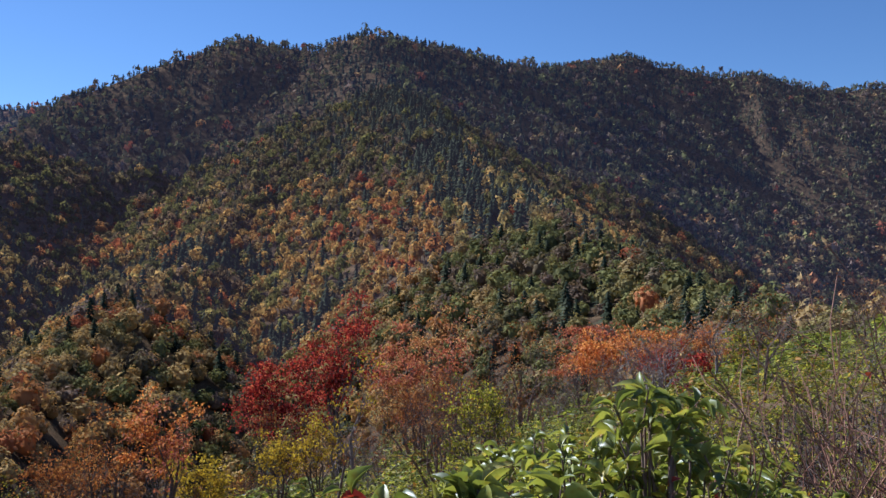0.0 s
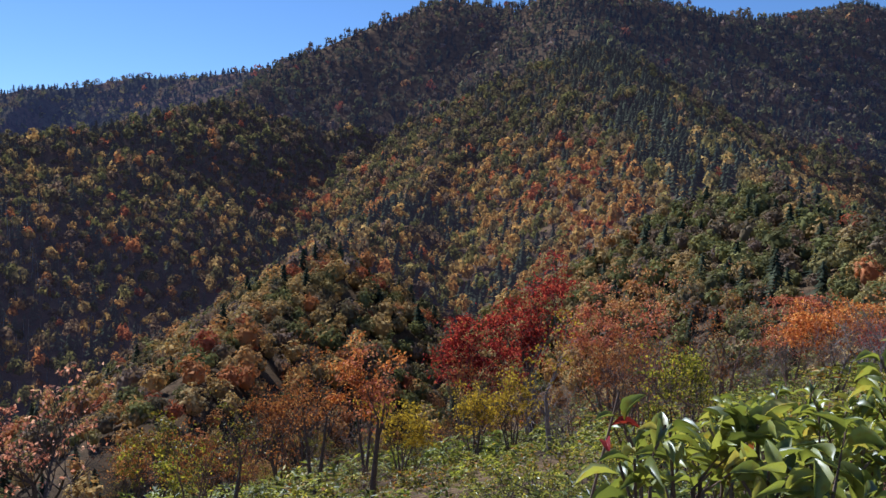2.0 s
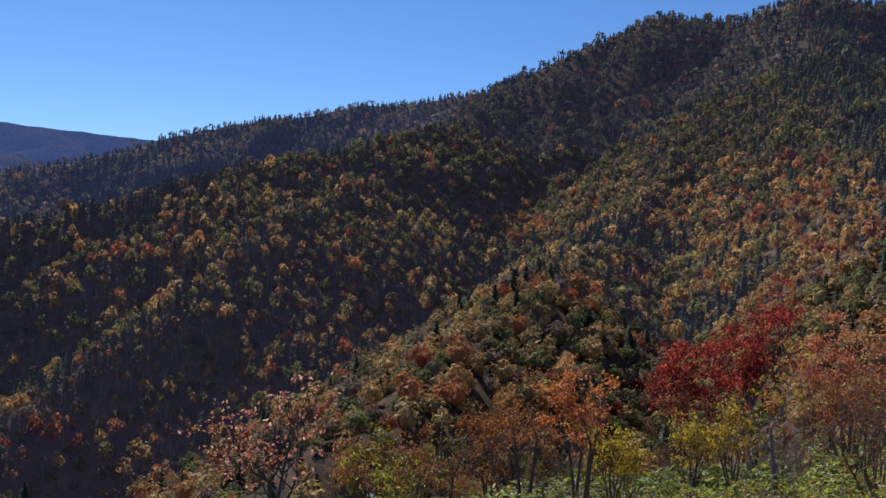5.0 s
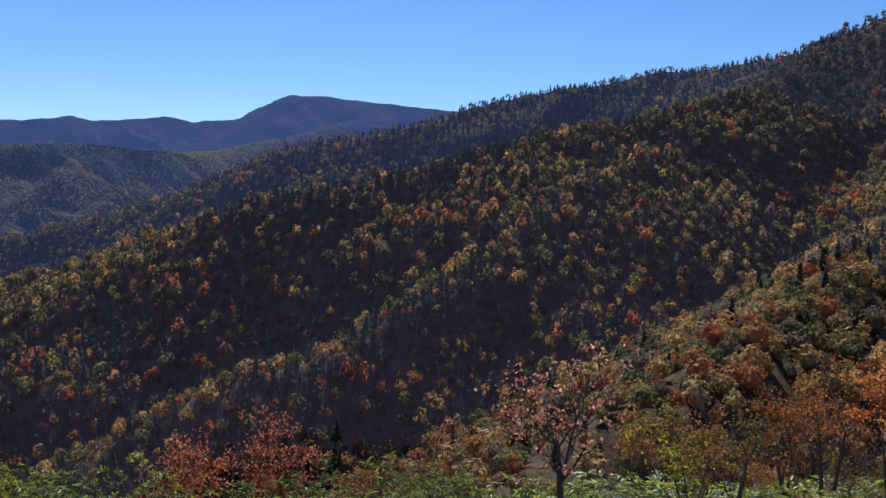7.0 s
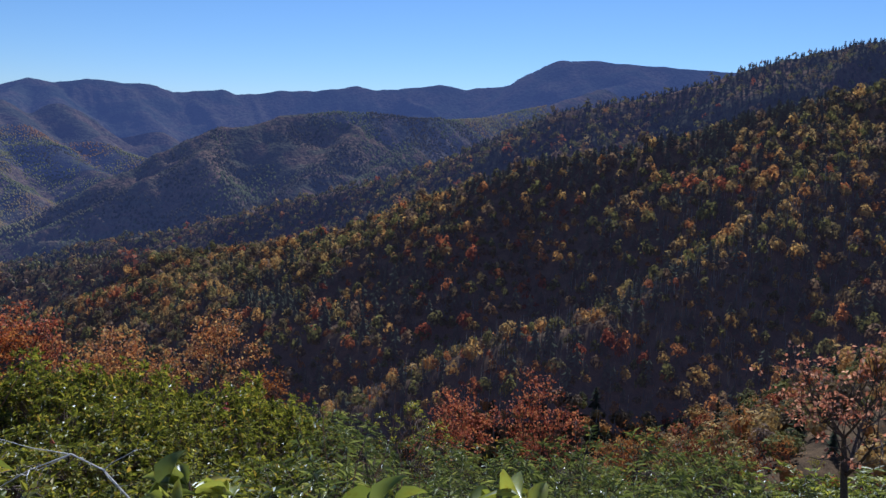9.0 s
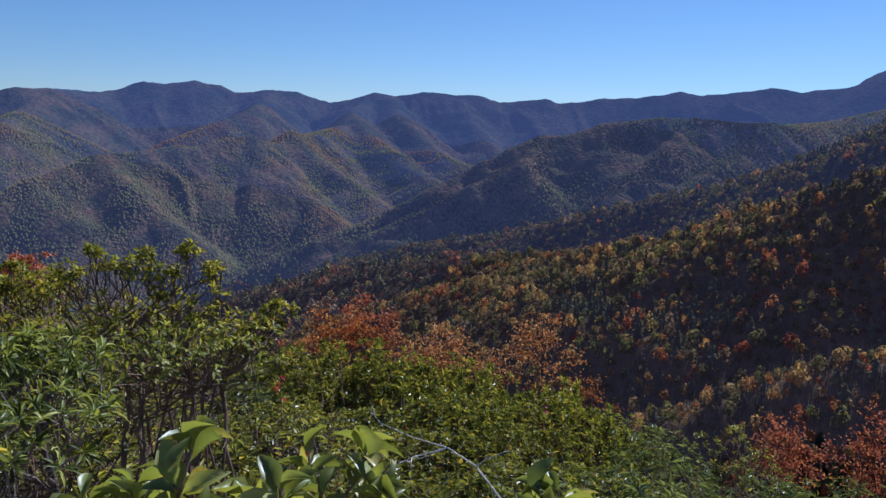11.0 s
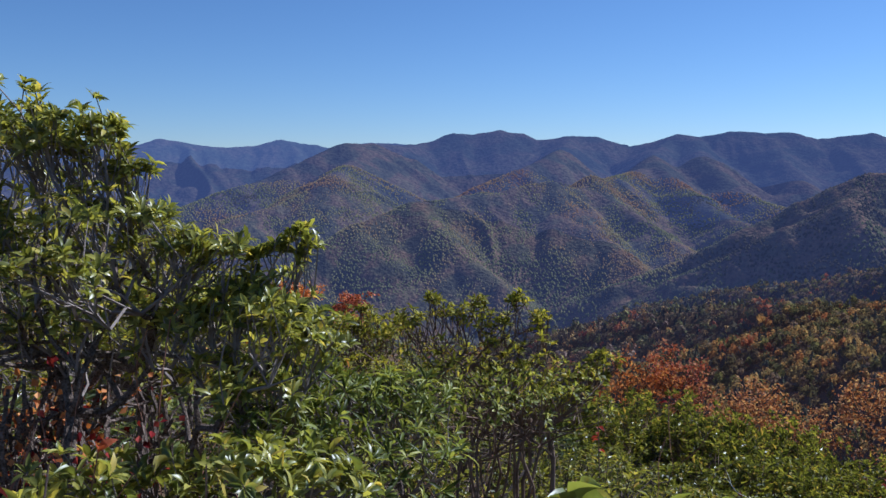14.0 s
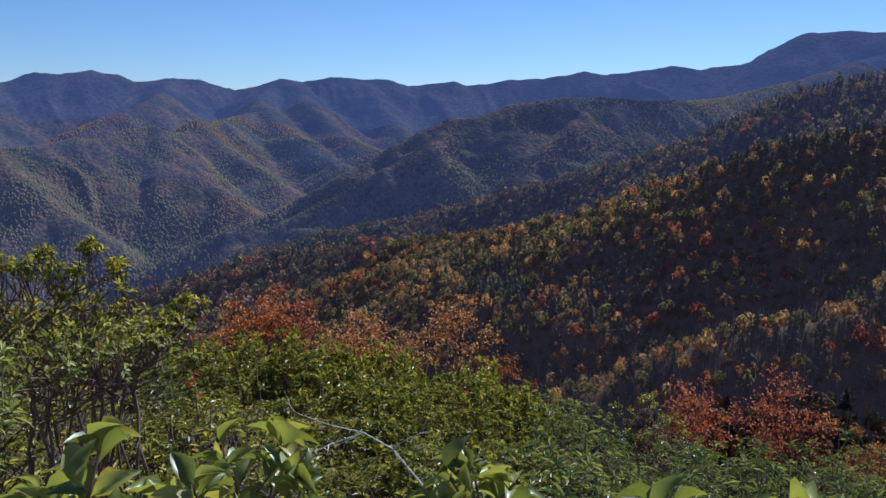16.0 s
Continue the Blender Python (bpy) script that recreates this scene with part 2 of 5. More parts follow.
crest("spur_d_4", 0.66, 0.2, 220, (84.8, 4200, 2.3), (84.5, 4000, 1.4), (83, 3700, -0.5), (82, 3600, -1.3))
crest("ridge_f", 0.76, 0.18, 420, (91, 4240, 2.2), (92.7, 3500, 0.25), (94.5, 3200, -0.2), (97.1, 2980, -1.0), (99, 2910, -0.75), (100.1, 2880, -0.75), (102, 2820, -1.35),
      (105.1, 2750, -1.7), (107.4, 2690, -2.0), (109.6, 2640, -2.8), (111.5, 2580, -3.5), (113.3, 2520, -4.6), (115.2, 2470, -5.9), (117, 2440, -7.2), (122, 2400, -10))
crest("ridge_f_back", 0.70, 0.18, 420, (97.5, 4200, 2.3), (98, 3800, 1.5), (99, 3550, 1.0), (100.2, 3450, 0.5), (102.1, 3330, -0.35), (103.6, 3250, -0.95), (106, 3150, -2.2))
crest("spur_f_1", 0.72, 0.2, 200, (108.1, 2680, -2.2), (105.8, 2540, -4.1), (103.9, 2440, -5.9), (101.9, 2350, -7.4), (100, 2270, -9.1), (98, 2200, -10.2))
crest("spur_f_2", 0.72, 0.2, 200, (111.9, 2560, -3.7), (109.6, 2450, -5.8), (108.1, 2360, -8.0), (106.5, 2280, -9.9))
crest("spur_f_3", 0.72, 0.2, 200, (103.2, 2800, -1.5), (102, 2700, -3.2), (100.8, 2600, -4.9), (98.9, 2480, -7.1), (96.9, 2380, -9.0))
crest("spur_f_4", 0.72, 0.2, 200, (98.6, 2900, -0.8), (97.5, 2800, -2.15), (95.9, 2700, -3.5), (94, 2580, -5.1), (92.1, 2470, -6.6))
crest("spur_f_5", 0.72, 0.2, 200, (96, 3080, -0.2), (94.4, 2950, -1.9), (92.5, 2850, -3.1), (90.7, 2760, -4.4), (88.8, 2680, -5.5))
crest("ridge_i", 0.42, 0.30, 600, (100, 4800, 1), (109, 4780, 1.9), (111, 4780, 1.9), (113.6, 4780, 1.55), (116.7, 4760, 2.1), (118.6, 4760, 1.6),
      (120.3, 4760, 1.5), (124.3, 4740, 2.0), (126.2, 4740, 1.5), (140, 4700, 1.8), (170, 4600, 2))
crest("behind", 0.62, 0.3, 500, (150, 320, 6), (165, 1500, 8), (200, 2500, 7), (240, 3000, 6), (290, 2400, 7))


def crest_points(points):
    out = []
    for az, r, el in points:
        a = math.radians(az)
        out.append((-r * math.sin(a), r * math.cos(a), r * math.tan(math.radians(el)) + EYE_Z if r > 1 else 0.0))
    return np.array(out)


def gullies(s, fall, length, seed):
    """What ribs and gullies add to the fall of a flank: uneven along the crest, the finer the shallower."""
    rng = np.random.RandomState(seed)
    out = np.zeros_like(s)
    for k, a in ((1.0, 0.62), (1.83, 0.55), (3.6, 0.48), (7.7, 0.34)):
        size = length / k
        bend = 0.9 * np.sin(2 * np.pi * s / size * 0.29 + rng.rand() * 6) + 0.6 * np.sin(2 * np.pi * s / size * 0.113 + rng.rand() * 6)
        out += a * np.minimum(fall, 0.7 * size) * (2 * np.abs(np.sin(np.pi * (s / size + rng.rand()) + bend)) - 1)
    return out


def value_noise(x, y, size, seed):
    """Smooth noise from 0 to 1 over the plan, of that grain in metres."""
    table = np.random.RandomState(seed).rand(256, 256)
    u, v = x / size + 1000, y / size + 1000
    i, j = np.floor(u).astype(int), np.floor(v).astype(int)
    f, g = u - i, v - j
    f, g = f * f * (3 - 2 * f), g * g * (3 - 2 * g)
    a, b = table[i % 256, j % 256], table[(i + 1) % 256, j % 256]
    c, d = table[i % 256, (j + 1) % 256], table[(i + 1) % 256, (j + 1) % 256]
    return (a * (1 - f) + b * f) * (1 - g) + (c * (1 - f) + d * f) * g


def height(x, y):
    """The ground's height at x, y (arrays)."""
    x, y = np.asarray(x, float), np.asarray(y, float)
    r = np.hypot(x, y)
    k = 1.0 + 13.0 * np.clip((r - 60) / 900, 0, 1) - 9.0 * np.clip((r - 3500) / 300, 0, 1)
    round_top = 6 + 0.003 * r + 16 * np.clip((r - 1900) / 300, 0, 1)
    drift = 150 * (value_noise(x, y, 320, 14) - 0.5) * np.clip((r - 300) / 600, 0, 1)
    az = np.degrees(np.arctan2(-x, y))
    brow = np.clip((az - 33) / 11, 0, 1) * np.clip((138 - az) / 8, 0, 1)  # where the heath breaks off into the valley
    tops = []
    for seed, (name, (slope, ribs, length, points)) in enumerate(CRESTS.items()):
        p, best, s0 = crest_points(points), np.full(x.shape, -1e4), 0.0
        for a, b in zip(p[:-1], p[1:]):
            ab = b[:2] - a[:2]
            run = np.hypot(*ab)
            u = np.clip(((x - a[0]) * ab[0] + (y - a[1]) * ab[1]) / run**2, 0, 1)
            d = np.hypot(x - a[0] - u * ab[0], y - a[1] - u * ab[1])
            if slope == 0:
                fall = (0.335 - 0.03 * brow) * d + 0.33 * np.maximum(d - 42 + 28 * brow, 0)
            else:
                fall = slope * (np.sqrt(d * d + round_top**2) - round_top)
            best = np.maximum(best, a[2] + u * (b[2] - a[2]) - fall - ribs * gullies(s0 + u * run + 0.12 * d + drift * np.clip(d / 150, 0, 1), fall, length, seed))
            s0 += run
        tops.append(best)
    tops = np.array(tops)
    m = tops.max(0)
    z = m + k * np.log(np.exp((tops - m) / k).sum(0)) - k * 0.35 * np.clip((r - 60) / 900, 0, 1)
    return np.maximum(z, -430 + 0.01 * z)


def cells(verts, name, material, smooth=True):
    """A sheet from a grid of corners (rows, columns, 3)."""
    n, k = verts.shape[:2]
    i = np.arange(n * k).reshape(n, k)
    quads = np.stack([i[:-1, :-1], i[1:, :-1], i[1:, 1:], i[:-1, 1:]], -1).reshape(-1, 4)
    me = bpy.data.meshes.new(name)
    me.from_pydata(verts.reshape(-1, 3).tolist(), [], quads.tolist())
    me.materials.append(material)
    if smooth:
        me.shade_smooth()
    ob = new(name, me)
    return ob


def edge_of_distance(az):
    """Where the ground sheet ends and the distance begins: behind the second spur."""
    return np.interp(az, [5, 9, 23.5, 25.5, 28, 32, 38, 43, 52, 60, 69, 75, 80, 85, 90, 96, 102], [2350, 1450, 1400, 1150, 1080, 1010, 950, 890, 810, 800, 880, 970, 1080, 1190, 1300, 1450, 1600])


def edge_of_ranges(az):
    """Where the third ridge ends and the far ranges begin."""
    return np.interp(az, [50, 62, 65, 71, 77, 83, 90, 96, 102], [2350, 1700, 1650, 1745, 1795, 1895, 1945, 1995, 2050])


BEARINGS = np.concatenate([np.arange(-46, 140, 0.45), np.arange(140, 314.5, 3.0)])
BEARINGS = np.append(BEARINGS[BEARINGS < 313.5], 314.0)
az_grid = np.radians(BEARINGS)[:, None]
rim = edge_of_distance(BEARINGS)[:, None]
near_r = np.geomspace(0.05, 38, 58)[None, :] * np.ones_like(rim)
r_grid = np.concatenate([near_r, 40 * (rim / 40) ** np.linspace(0, 1, 168)[None, :]], 1)
gx, gy = -r_grid * np.sin(az_grid), r_grid * np.cos(az_grid)
gz = height(gx, gy) + 0.25 * (value_noise(gx, gy, 3.0, 5) - 0.5) * np.clip(r_grid / 6, 0, 1)
ground = cells(np.stack([gx, gy, gz], -1), "ground", mat_floor)
# faces beyond 390 m take the litter with haze emission
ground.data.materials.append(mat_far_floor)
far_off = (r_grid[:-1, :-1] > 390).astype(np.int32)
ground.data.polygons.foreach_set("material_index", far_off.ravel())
tagged(ground, "steep mountain ground covered with brown leaf litter", "ground", kind="structure")

# the far ranges, in shells: the farther, the more bluish haze is put into their emission
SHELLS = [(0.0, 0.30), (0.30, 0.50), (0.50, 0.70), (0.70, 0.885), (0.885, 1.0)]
RANGE_HAZE_GLOW = [(0.018, 0.022, 0.046), (0.023, 0.029, 0.062), (0.028, 0.036, 0.080), (0.035, 0.048, 0.108), (0.053, 0.076, 0.160)]
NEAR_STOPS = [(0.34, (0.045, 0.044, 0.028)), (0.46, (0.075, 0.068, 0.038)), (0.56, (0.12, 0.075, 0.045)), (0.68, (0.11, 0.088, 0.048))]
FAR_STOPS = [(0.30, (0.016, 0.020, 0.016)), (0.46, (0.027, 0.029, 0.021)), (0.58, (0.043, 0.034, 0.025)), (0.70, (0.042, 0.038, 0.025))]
third = np.arange(-46, 132, 0.45)
tb = third[:, None]
tr = edge_of_distance(tb) * (edge_of_ranges(tb) / edge_of_distance(tb)) ** np.linspace(0, 1, 64)[None, :]
tx, ty = -tr * np.sin(np.radians(tb)), tr * np.cos(np.radians(tb))
# this ridge's haze is emission in its material
tagged(cells(np.stack([tx, ty, height(tx, ty)], -1), "backdrop_ridge", solid("wooded_ridge_haze_glow", NEAR_STOPS, 0.012, bump=1.0, glow=RIDGE_HAZE_GLOW, fine=0.09, detail=8, distance=6.0)),
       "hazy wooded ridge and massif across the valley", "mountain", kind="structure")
u = np.linspace(0, 1, 200)
fb = np.concatenate([np.arange(20, 56, 0.6), np.arange(56, 132, 0.16), np.arange(132, 141, 0.6)])
for k, ((lo, hi), air) in enumerate(zip(SHELLS, RANGE_HAZE_GLOW)):
    # the base also darkens by shell, as haze dims the slopes
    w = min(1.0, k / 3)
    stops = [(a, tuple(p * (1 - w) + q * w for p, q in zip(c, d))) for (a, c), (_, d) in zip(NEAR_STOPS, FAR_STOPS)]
    wooded = solid("wooded_range_haze_glow", stops, 0.012 - 0.002 * k, bump=1.0, glow=air, fine=0.09 - 0.01 * k, detail=8, distance=6.0)
    keep = np.unique(np.concatenate([[lo], u[(u > lo) & (u < hi)], [hi]]))[None, :]
    a = np.radians(fb)[:, None]
    r = edge_of_ranges(fb)[:, None] * (4960 / edge_of_ranges(fb)[:, None]) ** keep
    x, y = -r * np.sin(a), r * np.cos(a)
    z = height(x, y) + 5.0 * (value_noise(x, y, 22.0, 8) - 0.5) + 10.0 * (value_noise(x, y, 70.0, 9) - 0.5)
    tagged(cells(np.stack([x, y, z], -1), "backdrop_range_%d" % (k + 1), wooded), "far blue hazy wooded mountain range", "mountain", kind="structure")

# ---- forest ----


def icosphere(level):
    bm = bmesh.new()
    bmesh.ops.create_icosphere(bm, subdivisions=level, radius=1)
    v = np.array([p.co[:] for p in bm.verts])
    f = np.array([[p.index for p in q.verts] for q in bm.faces])
    bm.free()
    return v, f


ICO = icosphere(1)


def tufts(centres, normals, size, rng):
    """Loose three-cornered sprays of leaves, one at each centre, facing about along its normal."""
    n = len(centres)
    nn = normals + rng.normal(0, 0.25, (n, 3))
    nn /= np.linalg.norm(nn, axis=1, keepdims=True)
    side = np.cross(nn, rng.normal(0, 1, (n, 3)))
    side /= np.linalg.norm(side, axis=1, keepdims=True)
    up = np.cross(nn, side)
    s = size * rng.uniform(0.7, 1.4, (n, 1))
    k = rng.uniform(0.6, 1.2, (n, 1))
    v = np.stack([centres + s * side, centres - 0.5 * s * side + 0.87 * s * k * up, centres - 0.5 * s * side - 0.87 * s * k * up], 1)
    return v.reshape(-1, 3), np.arange(3 * n).reshape(n, 3)


def broadleaf(seed, lobes, per_lobe, heart=True, spray=0.36):
    """One crown of radius 1 about its foot: several round boughs of leaf sprays about a darker heart."""
    rng = np.random.RandomState(seed)
    vs, fs, n = [], [], 0
    for i in range(lobes):
        a, e = i * 2.4 + rng.rand(), (rng.uniform(-0.3, 0.7) if i else 1.4)
        c = np.array([math.cos(a) * math.cos(e), math.sin(a) * math.cos(e), 0.95 * math.sin(e)]) * rng.uniform(0.42, 0.62) + (0, 0, 1.0)
        rad = rng.uniform(0.40, 0.58) * (7 / lobes) ** 0.3
        d = rng.normal(0, 1, (per_lobe, 3))
        d[:, 2] = np.abs(d[:, 2]) * 1.2 - 0.35
        d /= np.linalg.norm(d, axis=1, keepdims=True)
        v, f = tufts(c + d * rad * rng.uniform(0.82, 1.10, (per_lobe, 1)), d + (0, 0, 0.25), spray * rad, rng)
        vs.append(v), fs.append(f + n)
        n += len(v)
    if heart:
        vs.append(ICO[0] * (0.62, 0.62, 0.66) * rng.uniform(0.8, 1.1, (len(ICO[0]), 1)) + (0, 0, 0.88)), fs.append(ICO[1] + n)
    return np.concatenate(vs), np.concatenate(fs)


def conifer(seed, tiers, per_tier):
    """One spruce of height 1 and radius about 0.2: tiers of drooping, tapered boughs round a mast."""
    rng = np.random.RandomState(seed)
    vs, fs, n = [], [], 0
    for i in range(tiers):
        h = 0.10 + 0.86 * i / tiers
        rad = 0.36 * (1 - h) ** 0.75 + 0.02
        for k in range(per_tier):
            a = 2 * math.pi * (k + 0.5 * (i % 2)) / per_tier + rng.uniform(-0.35, 0.35)
            q, w = rad * rng.uniform(0.75, 1.25), 0.9 / per_tier * 3.2
            drop = rng.uniform(0.02, 0.07)
            tip = (math.cos(a) * q, math.sin(a) * q, h - drop)
            left = (math.cos(a + w) * q * 0.5, math.sin(a + w) * q * 0.5, h - drop * 0.3)
            right = (math.cos(a - w) * q * 0.5, math.sin(a - w) * q * 0.5, h - drop * 0.3)
            vs += [(0, 0, h + 0.9 / tiers * 0.9), left, tip, right]
            fs += [(n, n + 1, n + 2), (n, n + 2, n + 3)]
            n += 4
    return np.array(vs), np.array(fs)


def stamp(name, shapes, which, place, size, turn, tint, material, squash=None):
    """One mesh of many plants: shapes set down at the places, each with its size, turn and colour number."""
    vs, fs, ts, n = [], [], [], 0
    for k, (v, f) in enumerate(shapes):
        m = np.where(which == k)[0]
        if not len(m):
            continue
        c, s = np.cos(turn[m])[:, None], np.sin(turn[m])[:, None]
        x = v[None, :, 0] * c - v[None, :, 1] * s
        y = v[None, :, 0] * s + v[None, :, 1] * c
        sx = size[m][:, None]
        sz = sx if squash is None else sx * squash[m][:, None]
        p = np.stack([x * sx, y * sx, v[None, :, 2] * sz], -1) + place[m][:, None, :]
        vs.append(p.reshape(-1, 3))
        fs.append((f[None] + (np.arange(len(m)) * len(v))[:, None, None]).reshape(-1, 3) + n)
        ts.append(np.repeat(tint[m], len(v)))
        n += len(m) * len(v)
    v, f, t = np.concatenate(vs), np.concatenate(fs), np.concatenate(ts)
    me = bpy.data.meshes.new(name)
    me.vertices.add(len(v))
    me.vertices.foreach_set("co", v.astype(np.float32).ravel())
    me.loops.add(len(f) * 3)
    me.loops.foreach_set("vertex_index", f.astype(np.int32).ravel())
    me.polygons.add(len(f))
    me.polygons.foreach_set("loop_start", np.arange(0, len(f) * 3, 3, dtype=np.int32))
    me.update(calc_edges=True)
    me.attributes.new("tint", "FLOAT", "POINT").data.foreach_set("value", t.astype(np.float32))
    me.materials.append(material)
    return new(name, me)


def scatter(lo, hi, cell, seed, az_lo=-34, az_hi=134):
    """Places on an uneven lattice of that cell, between two distances and two bearings."""
    rng = np.random.RandomState(seed)
    n = int(hi / cell) + 1
    i, j = np.meshgrid(np.arange(-n, n + 1), np.arange(-n, n + 1))
    x = (i.ravel() + rng.uniform(-0.6, 0.6, i.size)) * cell
    y = (j.ravel() + rng.uniform(-0.6, 0.6, i.size)) * cell
    r, az = np.hypot(x, y), np.degrees(np.arctan2(-x, y))
    keep = (r > lo) & (r < hi) & (az > az_lo) & (az < az_hi)
    return x[keep], y[keep]


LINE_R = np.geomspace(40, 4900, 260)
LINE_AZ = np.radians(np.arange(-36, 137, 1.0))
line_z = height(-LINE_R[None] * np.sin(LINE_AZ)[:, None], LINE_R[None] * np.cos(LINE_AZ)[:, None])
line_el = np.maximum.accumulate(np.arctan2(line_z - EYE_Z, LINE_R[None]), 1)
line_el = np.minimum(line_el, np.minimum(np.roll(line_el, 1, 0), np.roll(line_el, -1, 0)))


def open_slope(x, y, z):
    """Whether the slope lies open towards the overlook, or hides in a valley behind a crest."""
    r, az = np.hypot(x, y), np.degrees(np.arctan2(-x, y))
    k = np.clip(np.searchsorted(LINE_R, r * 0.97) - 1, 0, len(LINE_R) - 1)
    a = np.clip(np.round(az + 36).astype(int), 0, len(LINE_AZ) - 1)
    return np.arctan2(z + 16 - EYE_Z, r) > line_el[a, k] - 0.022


def colours(x, y, z, rng):
    """Each tree's colour number: gold and orange low on the home ridge, olive on its far side, rust and grey higher up;
    also dulled for shade and haze.
    """
    n = len(x)
    r, az = np.hypot(x, y), np.degrees(np.arctan2(-x, y))
    patch = value_noise(x, y, 70, 21)
    gold = np.clip(0.35 + 0.4 * (patch - 0.5) + rng.normal(0, 0.15, n), 0.03, 0.72)
    dull = np.clip(0.80 + rng.normal(0, 0.12, n), 0.55, 1)
    t = np.where(rng.rand(n) < 0.40 + 0.5 * patch, gold, dull)
    home = (r < np.interp(az, [0, 15, 20, 25, 31, 38, 44, 46], [700, 650, 420, 290, 205, 165, 145, 0])) & (az > 0) & (rng.rand(n) < 0.64)
    t = np.where(home, np.clip(0.42 + 0.5 * (patch - 0.5) + rng.normal(0, 0.17, n), 0.04, 0.80), t)
    lee = (r < 700) & (az <= 0) & (rng.rand(n) < 0.9)
    t = np.where(lee, np.clip(0.66 + 0.3 * (patch - 0.5) + rng.normal(0, 0.11, n), 0.2, 0.85), t)
    # duller with height and distance: shade and haze put into the tint
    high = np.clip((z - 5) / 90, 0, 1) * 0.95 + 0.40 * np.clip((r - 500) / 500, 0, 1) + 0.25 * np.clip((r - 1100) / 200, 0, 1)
    # a fifth of the farther crowns turned dark, as shade among them
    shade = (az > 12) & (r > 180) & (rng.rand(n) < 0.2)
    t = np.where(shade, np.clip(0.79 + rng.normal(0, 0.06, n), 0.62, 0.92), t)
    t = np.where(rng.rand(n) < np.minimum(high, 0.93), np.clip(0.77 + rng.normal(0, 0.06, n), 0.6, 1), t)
    return np.where(rng.rand(n) < 0.012, 0.06, t)


def spruce_share(x, y, z):
    """How much of the wood is spruce: most on the high crests and in dark bands."""
    band = value_noise(x, y, 75, 33)
    az = np.degrees(np.arctan2(-x, y))
    side = 3.0 * np.clip((az - 20) / 10, 0, 1) * np.clip((75 - az) / 25, 0, 1)  # more of it on this flank, its dark crowns adding to the shade
    # extra spruce past the second spur darkens that ridge as shade would
    past = 0.38 * np.clip((np.hypot(x, y) - edge_of_distance(az)) / 60, 0, 1) * (az > 22)
    s = 0.07 + 0.05 * side + past + 0.55 * np.clip((z - 10) / 170, 0, 1) + 1.8 * np.clip(band - 0.62, 0, 0.3)
    crest = np.clip(1 - np.abs(z - height(x * 1.03, y * 1.03)) / 6, 0, 1)
    along = np.zeros(len(x))
    for name, lo, hi in (("spur_c", 4, 9), ("home", 8, 15)):
        c = crest_points(CRESTS[name][3])
        off = np.full(len(x), 1e4)
        for a, b in zip(c[lo:hi], c[lo + 1:hi + 1]):
            ab = b[:2] - a[:2]
            q = np.clip(((x - a[0]) * ab[0] + (y - a[1]) * ab[1]) / (ab @ ab), 0, 1)
            off = np.minimum(off, np.hypot(x - a[0] - q * ab[0], y - a[1] - q * ab[1]))
        along = np.maximum(along, np.clip(1.3 - off / 40, 0, 1))
    near = np.clip((480 - np.hypot(x, y)) / 160, 0, 1)
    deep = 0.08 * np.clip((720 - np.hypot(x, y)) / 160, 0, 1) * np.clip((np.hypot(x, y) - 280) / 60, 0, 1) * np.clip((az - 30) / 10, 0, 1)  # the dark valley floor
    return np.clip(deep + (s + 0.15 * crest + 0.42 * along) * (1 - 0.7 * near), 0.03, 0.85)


LEAF_SHAPES = {"close": [broadleaf(k, 7, 24, True, 0.29) for k in range(6)], "mid": [broadleaf(20 + k, 5, 16, False, 0.44) for k in range(8)],
               "far": [broadleaf(40 + k, 4, 4, False, 0.70) for k in range(6)]}
SPRUCE_SHAPES = {"close": [conifer(k, 11, 5) for k in range(4)], "mid": [conifer(20 + k, 6, 4) for k in range(4)], "far": [conifer(40 + k, 4, 4) for k in range(3)]}


